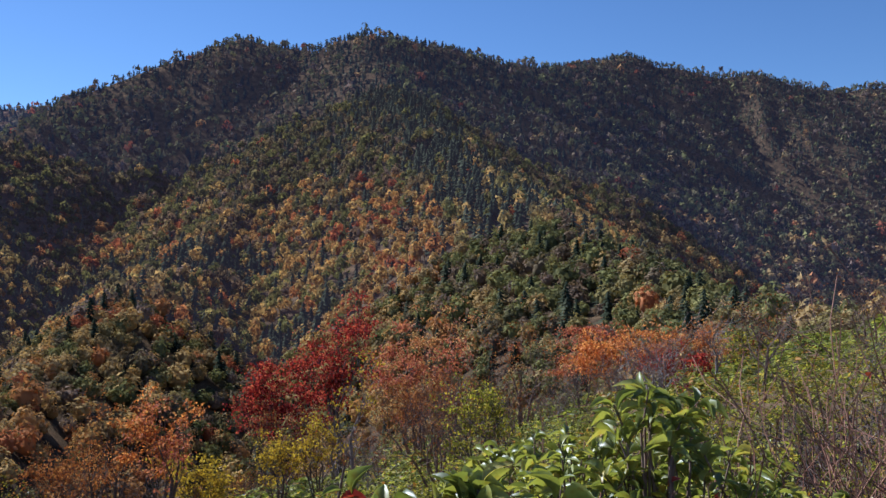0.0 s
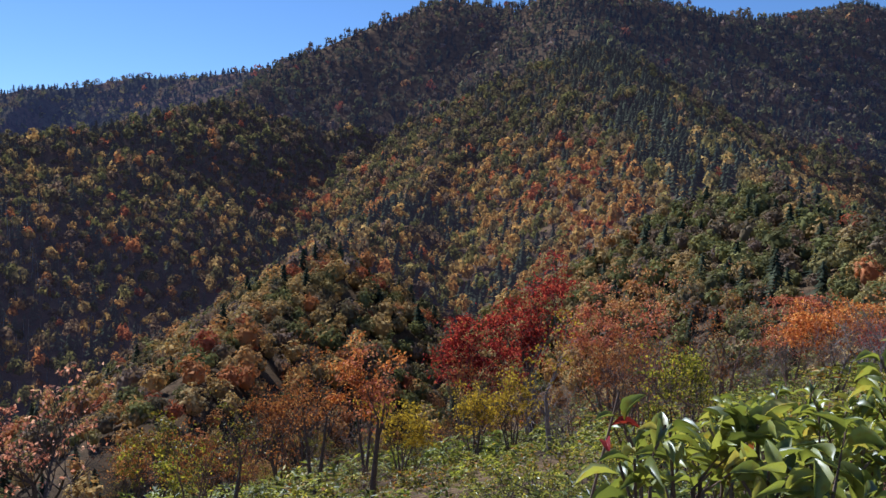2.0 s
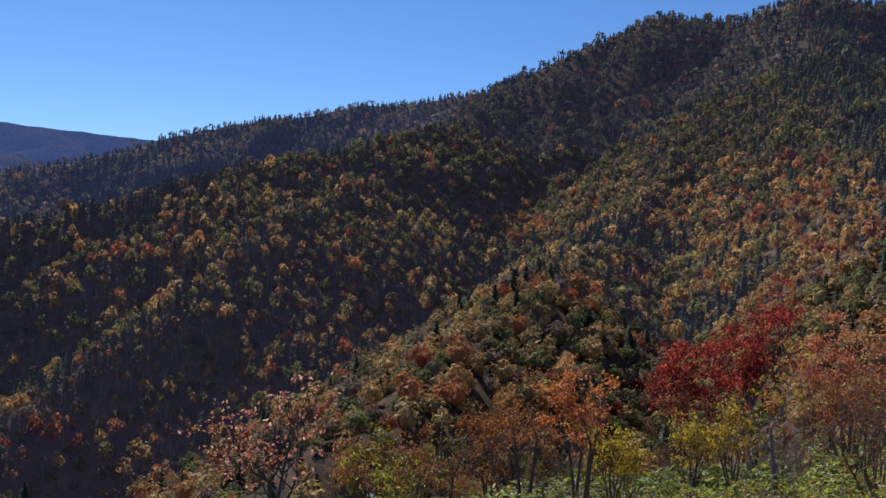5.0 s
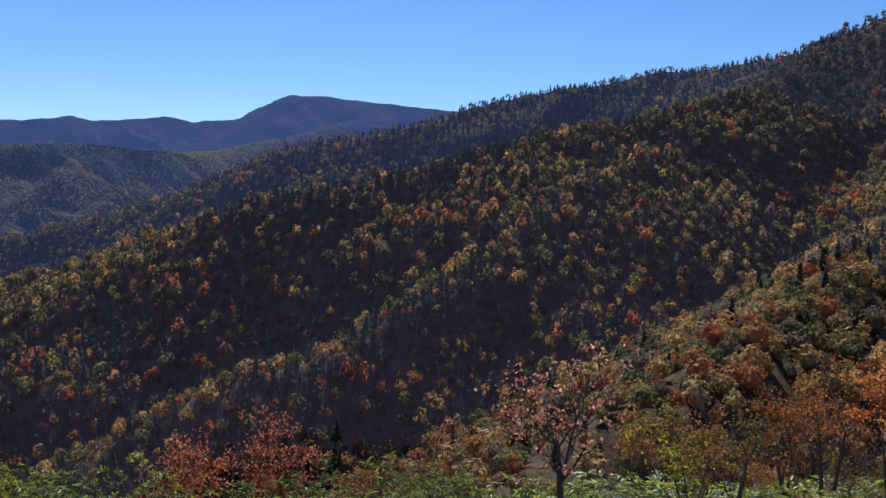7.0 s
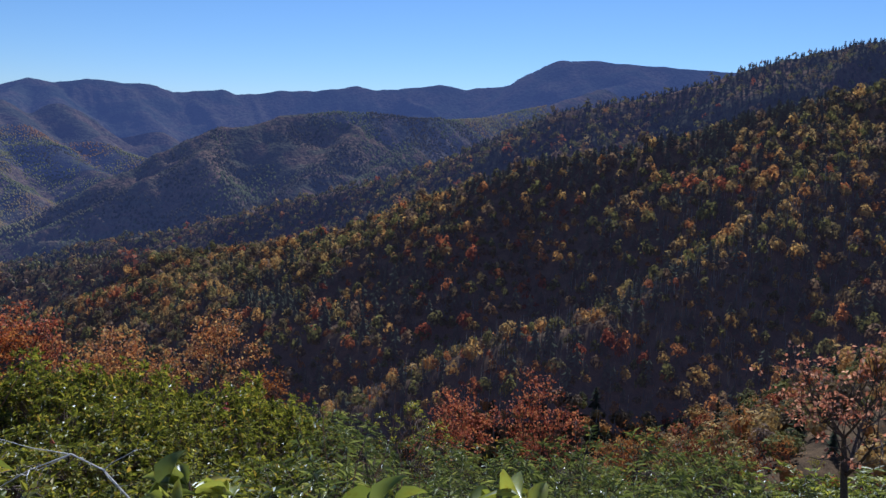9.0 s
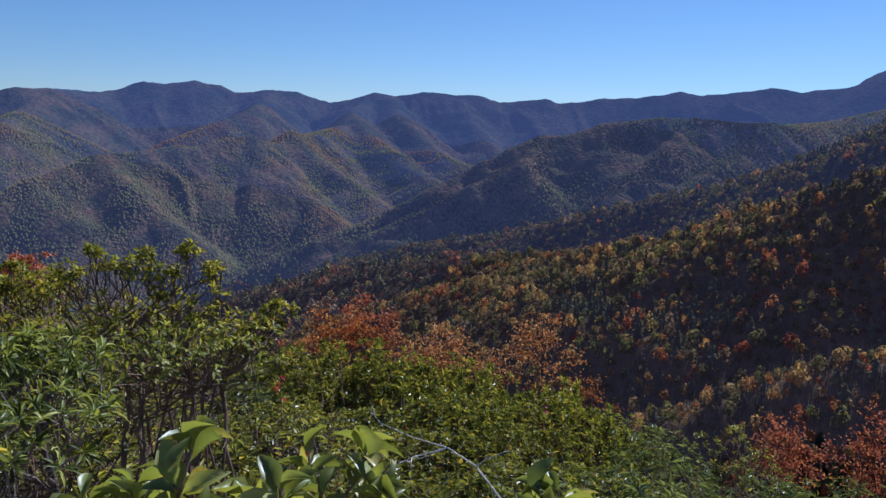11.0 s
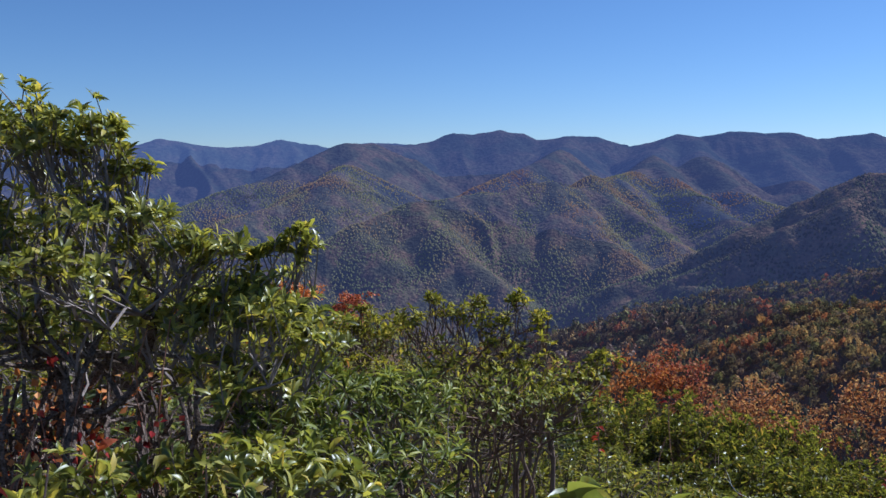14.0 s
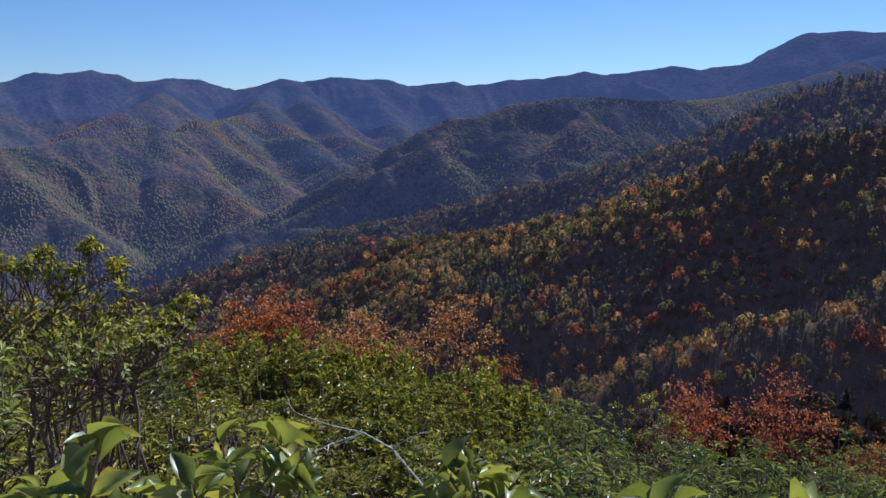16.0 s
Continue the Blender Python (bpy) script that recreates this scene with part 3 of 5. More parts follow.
def wood(name, detail, lo, hi, cell, seed, radius, tall, visible=True, distant=False):
    rng = np.random.RandomState(seed)
    x, y = scatter(lo, hi, cell, seed)
    az = np.degrees(np.arctan2(-x, y))
    beyond = np.hypot(x, y) > edge_of_distance(az)
    keep = (np.hypot(x, y) < edge_of_ranges(az) * 1.02) & (beyond if distant else ~beyond)
    x, y = x[keep], y[keep]
    z = height(x, y)
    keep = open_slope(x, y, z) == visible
    r = np.hypot(x, y)
    az = np.degrees(np.arctan2(-x, y))
    keep &= (r > np.where(az > 36, 46, 75) + 25 * value_noise(x, y, 30, 3)) & ((az < 84) | (r > 420))
    x, y, z, r = x[keep], y[keep], z[keep], r[keep]
    n = len(x)
    young = np.clip(0.40 + (r - 75) / 360, 0.40, 1)
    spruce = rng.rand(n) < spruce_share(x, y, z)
    # from 400 m out the leaf materials carry haze as emission
    for kind, m in (("broadleaf", ~spruce), ("spruce", spruce)):
        k = m.sum()
        if not k:
            continue
        shapes = (LEAF_SHAPES if kind == "broadleaf" else SPRUCE_SHAPES)[detail]
        place = np.stack([x[m], y[m], z[m] - (2.0 if detail == "far" else 0.4)], 1)
        if kind == "broadleaf":
            slim = np.clip(0.74 + 0.26 * (r[m] - 380) / 450, 0.74, 1) if lo >= 400 else 1.0
            size = radius * np.clip(rng.lognormal(-0.05, 0.30, k), 0.5, 1.75) * young[m] * slim
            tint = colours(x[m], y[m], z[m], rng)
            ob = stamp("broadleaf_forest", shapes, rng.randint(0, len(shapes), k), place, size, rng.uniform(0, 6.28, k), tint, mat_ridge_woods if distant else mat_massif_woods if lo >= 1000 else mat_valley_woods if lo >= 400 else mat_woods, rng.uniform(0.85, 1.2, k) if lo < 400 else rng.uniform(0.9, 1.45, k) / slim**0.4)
            tagged(ob, "autumn broadleaf forest in gold, rust, olive and brown on the mountainside", "forest", kind="stuff")
        else:
            size = tall * np.clip(rng.lognormal(0.0, 0.25, k), 0.5, 1.4) * young[m]
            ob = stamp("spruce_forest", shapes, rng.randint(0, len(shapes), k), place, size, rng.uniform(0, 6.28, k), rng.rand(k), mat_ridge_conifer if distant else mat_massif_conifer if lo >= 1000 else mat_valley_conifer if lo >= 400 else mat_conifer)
            tagged(ob, "dark green spruces standing among the autumn forest", "forest", kind="stuff")
    print(name, n, int(spruce.sum()))


wood("close", "close", 45, 400, 5.6, 1, 3.5, 9)
wood("mid", "mid", 400, 1000, 5.9, 2, 3.75, 10.5)
wood("far", "far", 1000, 2350, 8.8, 3, 4.9, 9.5)
wood("third", "far", 780, 2350, 8.2, 5, 4.6, 8.5, distant=True)


def mound(seed):
    """A crown seen from two kilometres off: a low uneven dome."""
    rng = np.random.RandomState(seed + 300)
    t = 2 * np.pi * (np.arange(5) + rng.uniform(-0.25, 0.25, 5)) / 5
    q = rng.uniform(0.75, 1.15, 5)
    low = np.stack([np.cos(t) * q, np.sin(t) * q, np.full(5, -0.3)], 1)
    top = np.array([[rng.uniform(-0.2, 0.2), rng.uniform(-0.2, 0.2), rng.uniform(0.9, 1.25)]])
    return np.concatenate([low, top]), np.array([[k, (k + 1) % 5, 5] for k in range(5)])


def far_wood():
    """Crowns on the near face of the far ranges, part of the hazy distance."""
    rng = np.random.RandomState(9)
    x, y = scatter(1640, 3400, 8.2, 9, 58, 130)
    z = height(x, y)
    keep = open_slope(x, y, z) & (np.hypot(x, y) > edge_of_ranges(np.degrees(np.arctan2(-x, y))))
    x, y, z = x[keep], y[keep], z[keep]
    n = len(x)
    tint = np.clip(0.5 + 0.9 * (value_noise(x, y, 160, 71) - 0.5) + rng.normal(0, 0.05, n), 0, 1)
    az = np.degrees(np.arctan2(-x, y))
    dark = (az < 90) & (np.hypot(x, y) < 2620)  # dark tints stand in for the shadow on this ridge
    tint = np.where(dark, np.clip(0.93 + 0.35 * (value_noise(x, y, 90, 72) - 0.5) + rng.normal(0, 0.04, n), 0.82, 1), tint + 0.3 * (value_noise(x, y, 45, 73) - 0.5))
    size = np.where(dark, rng.uniform(3.5, 5.6, n), rng.uniform(3.2, 5.2, n))
    keep = rng.rand(n) < 0.55 + 0.6 * value_noise(x, y, 60, 74)
    x, y, z, tint, size = x[keep], y[keep], z[keep], np.clip(tint[keep], 0, 1), size[keep]
    n = len(x)
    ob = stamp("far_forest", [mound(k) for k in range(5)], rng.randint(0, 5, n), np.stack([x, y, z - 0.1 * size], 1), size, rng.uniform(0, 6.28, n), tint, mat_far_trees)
    ob.data.shade_smooth()
    tagged(ob, "hazy olive and rust forest on the distant slopes", "forest", kind="stuff")
    print("far trees", n)


far_wood()
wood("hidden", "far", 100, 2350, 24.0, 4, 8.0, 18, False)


def snags():
    """Grey dead trunks standing on the low spur."""
    rng = np.random.RandomState(31)
    c = crest_points(CRESTS["spur_g"][3])
    n = 1500
    k = rng.randint(2, len(c) - 2, n)
    q = rng.rand(n)[:, None]
    base = c[k] * (1 - q) + c[k + 1] * q + rng.normal(0, 45, (n, 3))
    base[:, 2] = height(base[:, 0], base[:, 1])
    t = 2 * np.pi * np.arange(4) / 4
    ring = np.stack([np.cos(t), np.sin(t), np.zeros(4)], 1)
    stick = (np.concatenate([ring * 0.022, ring * (0.006, 0.006, 0) + (0.03, 0, 1)]), np.array([[0, 1, 5], [0, 5, 4], [1, 2, 6], [1, 6, 5], [2, 3, 7], [2, 7, 6], [3, 0, 4], [3, 4, 7]]))
    ob = stamp("dead_trees", [stick], np.zeros(n, int), base, rng.uniform(7, 13, n), rng.uniform(0, 6.28, n), rng.rand(n), mat_snag)
    tagged(ob, "grey dead tree trunks standing among the forest", "forest", kind="stuff")


snags()

# ---- plants near by: tools ----


def part(name, mesh, parent, label="", kind=""):
    """One mesh as a part of a thing. kind "stuff": leaves or twigs too many to count."""
    ob = new(name, mesh)
    ob.parent = parent
    return tagged(ob, label, kind=kind or ("stuff" if name in ("twigwork", "stemwork", "foliage", "crown") else ""))


def bare_mesh(name, v, f, material):
    me = bpy.data.meshes.new(name)
    me.from_pydata(np.asarray(v).tolist(), [], np.asarray(f).tolist())
    me.materials.append(material)
    return me


def thing(name, label, category, group="", place=(0, 0, 0)):
    ob = new(name)
    ob.empty_display_size = 0.2
    ob.location = place
    return tagged(ob, label, category, group)


def unit(v):
    v = np.asarray(v, float)
    return v / np.maximum(np.linalg.norm(v, axis=-1, keepdims=True), 1e-9)


def on_ground(bearing, r, sink=0.05):
    a = radians(bearing)
    x, y = -r * math.sin(a), r * math.cos(a)
    return Vector((x, y, float(height(np.array([x]), np.array([y]))[0]) - sink))


def near_ground(bearing, r):
    """The ground at that distance from the eye itself, which is held out towards the bearing."""
    return on_ground(bearing, r + PIVOT)


def tubes(segments, sides=4):
    """Tapered sticks: rows of start, end and the two radii."""
    seg = np.array([[*a, *b, r, q] for a, b, r, q in segments])
    a, b = seg[:, :3], seg[:, 3:6]
    way = unit(b - a)
    side = unit(np.cross(way, np.where(np.abs(way[:, 2:]) > 0.9, [[1.0, 0, 0]], [[0, 0, 1.0]])))
    up = np.cross(way, side)
    t = 2 * np.pi * np.arange(sides) / sides
    ring = side[:, None] * np.cos(t)[None, :, None] + up[:, None] * np.sin(t)[None, :, None]
    v = np.concatenate([a[:, None] + ring * seg[:, 6, None, None], b[:, None] + ring * seg[:, 7, None, None]], 1)
    n = len(seg)
    index = np.arange(n * 2 * sides).reshape(n, 2, sides)
    for i in range(1, n):
        if np.abs(b[i - 1] - a[i]).max() < 1e-7:
            index[i, 0] = index[i - 1, 1]  # a bend, not a new stick
    k = np.arange(sides)
    f = np.stack([index[:, 0, k], index[:, 0, (k + 1) % sides], index[:, 1, (k + 1) % sides], index[:, 1, k]], -1).reshape(-1, 4)
    used, f = np.unique(f, return_inverse=True)
    return v.reshape(-1, 3)[used], f.reshape(-1, 4)


def grow(rng, at, way, length, radius, levels, forks=3, wander=0.25, lift=0.15, shrink=0.66, steps=3, spread=0.8):
    """A branching plant: its sticks by level, and the tips of its twigs with their directions."""
    sticks, tips = [], []

    def limb(p, d, size, rad, level):
        q, n = p, d
        for i in range(steps):
            n = unit(n + rng.normal(0, wander, 3) + (0, 0, lift))
            e = q + n * size / steps
            r0, r1 = rad * (1 - 0.6 * i / steps), rad * (1 - 0.6 * (i + 1) / steps)
            sticks.append((q, e, r0, r1, level))
            if level < levels and i >= (1 if level == 0 else 0):
                for _ in range(forks if i == steps - 1 else max(1, forks - 1)):
                    side = unit(np.cross(n, rng.normal(0, 1, 3)))
                    limb(e, unit(n * 0.8 + side * spread), size * shrink * rng.uniform(0.7, 1.2), r1 * 0.7, level + 1)
            q = e
        if level == levels:
            tips.append((q, n))

    limb(np.array(at, float), unit(way), length, radius, 0)
    return sticks, tips


SMALL_LEAF = (np.array([[0, 0, 0], [0.45, 0.5, 0.10], [1, 0, -0.12], [0.45, -0.5, 0.10]]), np.array([[0, 3, 2], [0, 2, 1]]))


OVAL_LEAF = (np.array([[0, 0, 0], [0.28, 0.42, 0.09], [0.68, 0.46, 0.03], [1, 0, -0.2], [0.68, -0.46, 0.03], [0.28, -0.42, 0.09]]), np.array([[0, 4, 3], [0, 5, 4], [0, 3, 2], [0, 2, 1]]))


def fine_leaf(curl, fold):
    """A laurel leaf of length and width 1: an arched blade, folded a little along its midrib."""
    stations = [(0, 0.02), (0.08, 0.10), (0.28, 0.38), (0.52, 0.5), (0.76, 0.36), (0.92, 0.15), (1, 0.0)]
    v, f = [], []
    for x, w in stations:
        z = -curl * x * x + 0.12 * math.sin(math.pi * x)
        v += [(x, w, z + fold * w), (x, 0, z), (x, -w, z + fold * w)]
    for i in range(len(stations) - 1):
        a = 3 * i
        f += [(a, a + 1, a + 4, a + 3), (a + 1, a + 2, a + 5, a + 4)]
    return np.array(v), np.array(f)


def leaves_at(shape, pos, way, up, length, width):
    """One leaf of the shape at each place: way along the leaf, up its face."""
    way = unit(way)
    side = unit(np.cross(up, way))
    face = np.cross(way, side)
    v, f = shape
    length, width = np.broadcast_to(length, len(pos)), np.broadcast_to(width, len(pos))
    p = (pos[:, None] + way[:, None] * (v[None, :, 0] * length[:, None])[..., None] + side[:, None] * (v[None, :, 1] * width[:, None])[..., None]
         + face[:, None] * (v[None, :, 2] * length[:, None])[..., None])
    return p.reshape(-1, 3), (f[None] + (np.arange(len(pos)) * len(v))[:, None, None]).reshape(-1, f.shape[1])


def whorls(rng, tips, n, lean=0.9, droop=0.0):
    """Rosettes of leaves round twig tips: places, directions and faces."""
    pos, way, up = [], [], []
    for p, d in tips:
        d = unit(d)
        e = unit(np.cross(d, rng.normal(0, 1, 3)))
        g = np.cross(d, e)
        for k in range(n):
            a = k * 2.4 + rng.uniform(-0.4, 0.4)
            out = e * math.cos(a) + g * math.sin(a)
            w = unit(d * rng.uniform(0.15, 0.9) + out * lean + (0, 0, -droop * rng.rand()))
            pos.append(p - d * rng.uniform(0, 0.06) + out * 0.004)
            way.append(w)
            up.append(unit(d * 0.9 + (0, 0, 0.4) - 0.3 * out + rng.normal(0, 0.5, 3)))
    return np.array(pos), np.array(way), np.array(up)


def dome_tips(rng, n, radius, tall, flat=0.75):
    """Twig tips over an uneven dome."""
    a, q = rng.uniform(0, 2 * np.pi, n), np.sqrt(rng.uniform(0, 1, n))
    bump = 0.78 + 0.3 * np.sin(3 * a + rng.rand() * 6) * q + rng.normal(0, 0.09, n)
    z = tall * (1 - flat * q**2.2) * bump
    p = np.stack([radius * q * np.cos(a), radius * q * np.sin(a), z], 1)
    d = unit(np.stack([0.7 * q * np.cos(a), 0.7 * q * np.sin(a), np.full(n, 0.8)], 1) + rng.normal(0, 0.2, (n, 3)))
    return p, d


def dome_sticks(rng, tips, stems=7):
    """Crooked stems from the foot to the twig tips."""
    out = []
    roots = rng.normal(0, 0.07, (stems, 3)) * (1, 1, 0)
    knees = [roots[i] + np.array([rng.normal(0, 0.22), rng.normal(0, 0.22), rng.uniform(0.3, 0.55)]) for i in range(stems)]
    for i in range(stems):
        out.append((roots[i], knees[i], 0.010, 0.007))
    for p, d in tips:
        k = min(range(stems), key=lambda i: np.linalg.norm(knees[i][:2] * 2.0 - p[:2]))
        m = (knees[k] + p) / 2 + rng.normal(0, 0.06, 3) - np.array(d) * 0.08
        out.append((m, p, 0.0032, 0.002))
        if rng.rand() < 0.6:
            out.append((knees[k], m, 0.0048, 0.0034))
    return out


# ---- plant materials ----
mat_bark = solid("brown_bark", [(0.3, (0.08, 0.062, 0.05)), (0.7, (0.22, 0.17, 0.14))], 40.0, bump=0.5, fine=160.0)
mat_twig = solid("red_brown_twigs", [(0.3, (0.12, 0.08, 0.057)), (0.7, (0.26, 0.185, 0.14))], 12.0)
mat_red_twig = solid("red_brown_bare_twigs", [(0.3, (0.20, 0.095, 0.062)), (0.7, (0.38, 0.21, 0.14))], 12.0)
mat_grey = solid("grey_twigs", [(0.3, (0.16, 0.13, 0.11)), (0.7, (0.33, 0.28, 0.25))], 12.0)
mat_pale = solid("bleached_dead_wood", [(0.3, (0.60, 0.53, 0.45)), (0.7, (0.80, 0.74, 0.65))], 30.0)
mat_laurel = leafy("laurel_leaf", [(0.0, (0.15, 0.18, 0.045)), (0.5, (0.29, 0.32, 0.07)), (0.88, (0.42, 0.42, 0.10)), (1.0, (0.52, 0.42, 0.11))],
                   object_random=True, vary=0.15, shine=0.45, gloss=0.75, rough=0.42, spots=60.0)
mat_leaf = {
    "green": leafy("green_shrub_leaf", [(0, (0.12, 0.145, 0.034)), (0.6, (0.255, 0.275, 0.058)), (0.92, (0.36, 0.34, 0.07)), (1, (0.44, 0.30, 0.07))], vary=0.55, shine=0.5, gloss=0.16, rough=0.45),
    "dark": leafy("dark_rhododendron_leaf", [(0, (0.10, 0.13, 0.03)), (0.7, (0.20, 0.23, 0.05)), (1, (0.34, 0.33, 0.075))], vary=0.5, shine=0.45, gloss=0.12, rough=0.4),
    "glossy": leafy("glossy_laurel_leaf", [(0, (0.17, 0.190, 0.042)), (0.6, (0.32, 0.32, 0.066)), (0.92, (0.46, 0.42, 0.090)), (1, (0.55, 0.42, 0.10))], vary=0.4, shine=0.52, gloss=0.45, rough=0.34),
    "sheen": leafy("shiny_laurel_heath_leaf", [(0, (0.12, 0.130, 0.026)), (0.6, (0.27, 0.27, 0.046)), (0.92, (0.38, 0.34, 0.06)), (1, (0.46, 0.29, 0.06))], vary=0.55, shine=0.5, gloss=0.32, rough=0.34),
    "silver": leafy("shiny_rhododendron_leaf", [(0, (0.085, 0.115, 0.040)), (0.7, (0.18, 0.21, 0.07)), (1, (0.31, 0.31, 0.11))], vary=0.5, shine=0.38, gloss=0.75, rough=0.34),
    "thicket": leafy("thicket_leaf", [(0, (0.09, 0.105, 0.022)), (0.55, (0.205, 0.215, 0.038)), (0.9, (0.31, 0.29, 0.05)), (1, (0.38, 0.25, 0.055))], vary=0.5, shine=0.5, gloss=0.3, rough=0.36),
    "olive": leafy("olive_shrub_leaf", [(0, (0.14, 0.14, 0.03)), (0.6, (0.23, 0.21, 0.04)), (0.85, (0.33, 0.24, 0.045)), (1, (0.36, 0.13, 0.04))], vary=0.3, shine=0.4, gloss=0.1),
    "lime": leafy("yellow_green_leaf", [(0, (0.18, 0.19, 0.035)), (0.8, (0.38, 0.35, 0.05)), (1, (0.48, 0.36, 0.055))], vary=0.4, shine=0.5, gloss=0.1),
    "yellow": leafy("yellow_leaf", [(0, (0.40, 0.27, 0.04)), (1, (0.62, 0.45, 0.06))], vary=0.3, shine=0.4),
    "red": leafy("crimson_leaf", [(0, (0.20, 0.022, 0.026)), (0.6, (0.38, 0.048, 0.05)), (1, (0.54, 0.13, 0.10))], vary=0.35, shine=0.4),
    "orange": leafy("orange_leaf", [(0, (0.46, 0.13, 0.045)), (0.6, (0.64, 0.24, 0.09)), (1, (0.73, 0.38, 0.16))], vary=0.3, shine=0.4),
    "rust": leafy("rust_leaf", [(0, (0.22, 0.075, 0.035)), (0.6, (0.36, 0.13, 0.055)), (1, (0.45, 0.22, 0.09))], vary=0.3, shine=0.35),
    "peach": leafy("salmon_leaf", [(0, (0.42, 0.15, 0.075)), (0.6, (0.58, 0.27, 0.14)), (1, (0.70, 0.45, 0.26))], vary=0.25, shine=0.4),
    "salmon": leafy("bright_salmon_leaf", [(0, (0.52, 0.185, 0.11)), (0.6, (0.68, 0.31, 0.19)), (1, (0.78, 0.50, 0.34))], vary=0.25, shine=0.45, through_leaf=(1.0, 0.88, 0.7)),
    "pink": leafy("faded_red_leaf", [(0, (0.36, 0.095, 0.065)), (0.6, (0.54, 0.18, 0.12)), (1, (0.62, 0.30, 0.19))], vary=0.3, shine=0.35),
    "maroon": leafy("dull_maroon_leaf", [(0, (0.12, 0.030, 0.024)), (0.7, (0.22, 0.065, 0.045)), (1, (0.30, 0.12, 0.07))], vary=0.3, shine=0.3),
}

# ---- trees and tall shrubs on the home slope ----


def autumn_tree(name, label, bearing, r, top, width, colour, leaves, size=0.2, seed=0, cloud=0.06, bark=None, lean=0.0, levels=3, forks=2, category="tree", stems=1, low=0.06):
    """A small tree: its top at an angle of height, its crown so many degrees wide, with that many leaves on its twigs."""
    rng = np.random.RandomState(seed + 100)
    foot = on_ground(bearing, r)
    tall = r * math.tan(radians(top)) + EYE_Z - foot.z
    half = r * math.tan(radians(width / 2))
    turned = rng.uniform(0, 6.28) if not lean else radians(bearing)
    sticks, tips = [], []
    ob = thing(name, label, category, "", foot)
    own = []
    for k in range(stems):
        way = (rng.normal(0, 0.12) + lean + (0.35 * math.cos(k * 2.1 + seed) if stems > 1 else 0), rng.normal(0, 0.12) + (0.35 * math.sin(k * 2.1 + seed) if stems > 1 else 0), 1)
        s, t = grow(rng, (0, 0, 0), way, 1.0, 0.024 if stems == 1 else 0.014, levels, forks, 0.16, 0.16, 0.6, 3, 0.85)
        sticks += s
        own += [k] * len(s)
        tips += t
    ob.rotation_euler = (0, 0, turned)
    ends = np.array([e for _, e, _, _, _ in sticks])
    drift = ends[:, :2].mean(0) / ends[:, 2].mean()
    if not lean:  # the crown stands over its foot
        upright = lambda q: np.array([q[0] - drift[0] * q[2], q[1] - drift[1] * q[2], q[2]])
        sticks = [(upright(a), upright(b), r0, r1, lv) for a, b, r0, r1, lv in sticks]
        tips = [(upright(q), d) for q, d in tips]
        ends = np.array([e for _, e, _, _, _ in sticks])
    sx = half / max(np.percentile(np.abs(ends[:, :2]), 95), 0.05)
    sz = tall / ends[:, 2].max()
    fit = np.array([sx, sx, sz])
    limbs = [(a * fit, b * fit, r0 * tall, max(r1 * tall, 0.006)) for a, b, r0, r1, lv in sticks]
    rest = [q for q, s in zip(limbs, sticks) if s[4] > 0]
    bark = bark or mat_bark
    for k in range(stems):
        part("trunk", bare_mesh("trunk", *tubes([q for q, s, w in zip(limbs, sticks, own) if s[4] == 0 and w == k], 6), bark), ob)
    part("twigwork", bare_mesh("twigwork", *tubes(rest, 3), bark), ob)
    if leaves:
        ends = np.array([p for p, d in tips]) * fit
        ends = ends[ends[:, 2] > low * tall]
        weight = rng.gamma(0.8, 1.0, len(ends))
        leaves, size = int(leaves * 1.5), size * 0.8
        pick = rng.choice(len(ends), leaves, p=weight / weight.sum())
        cloud *= half + 0.3 * tall
        pos = ends[pick] + rng.normal(0, cloud, (leaves, 3)) * (1.2, 1.2, 0.5)
        way = unit(rng.normal(0, 1, (leaves, 3)) + (0, 0, -0.3))
        up = unit(rng.normal(0, 0.7, (leaves, 3)) + (0, 0, 1))
        part("crown", bare_mesh("crown", *leaves_at(SMALL_LEAF, pos, way, up, size * rng.uniform(0.6, 1.4, leaves), size * 0.75), mat_leaf[colour]), ob)
    return ob


autumn_tree("red_maple", "deep crimson maple in full autumn colour", 7.2, 45, -3.1, 4.0, "red", 2600, 0.19, seed=1, forks=3)
autumn_tree("red_maple", "low bright red maple spreading beside a taller crimson one", 11.2, 42, -7.6, 4.6, "red", 2200, 0.19, seed=2, stems=3)
autumn_tree("orange_maple", "orange maple above the scrub with bare grey twigs", 1.6, 48, -4.8, 5.6, "pink", 1700, 0.20, seed=3, stems=3)
autumn_tree("cherry_tree", "thin twiggy tree with faded pink-orange leaves", 0.4, 52, -3.2, 4.0, "peach", 700, 0.17, seed=4)
autumn_tree("rust_shrub", "rust-red shrub among grey bare twigs", 1.0, 40, -7.4, 5.0, "rust", 1300, 0.16, seed=5, stems=4, category="shrub")
autumn_tree("bare_shrub", "grey leafless shrub of fine branching twigs", -0.8, 33, -8.2, 4.6, "rust", 120, 0.12, seed=6, stems=5, bark=mat_grey, category="shrub")
autumn_tree("bare_tree", "brown nearly leafless tree with a haze of twigs", -5.4, 48, -3.4, 5.0, "rust", 420, 0.15, seed=7, stems=3, bark=mat_twig)
autumn_tree("bare_shrub", "brown leafless shrub with fine upright twigs", -4.6, 34, -7.6, 4.0, "rust", 120, 0.12, seed=8, stems=5, bark=mat_twig, category="shrub")
autumn_tree("orange_maple", "glowing orange maple with a low round crown", -11.8, 52, -4.7, 6.0, "orange", 2600, 0.22, seed=9, stems=4)
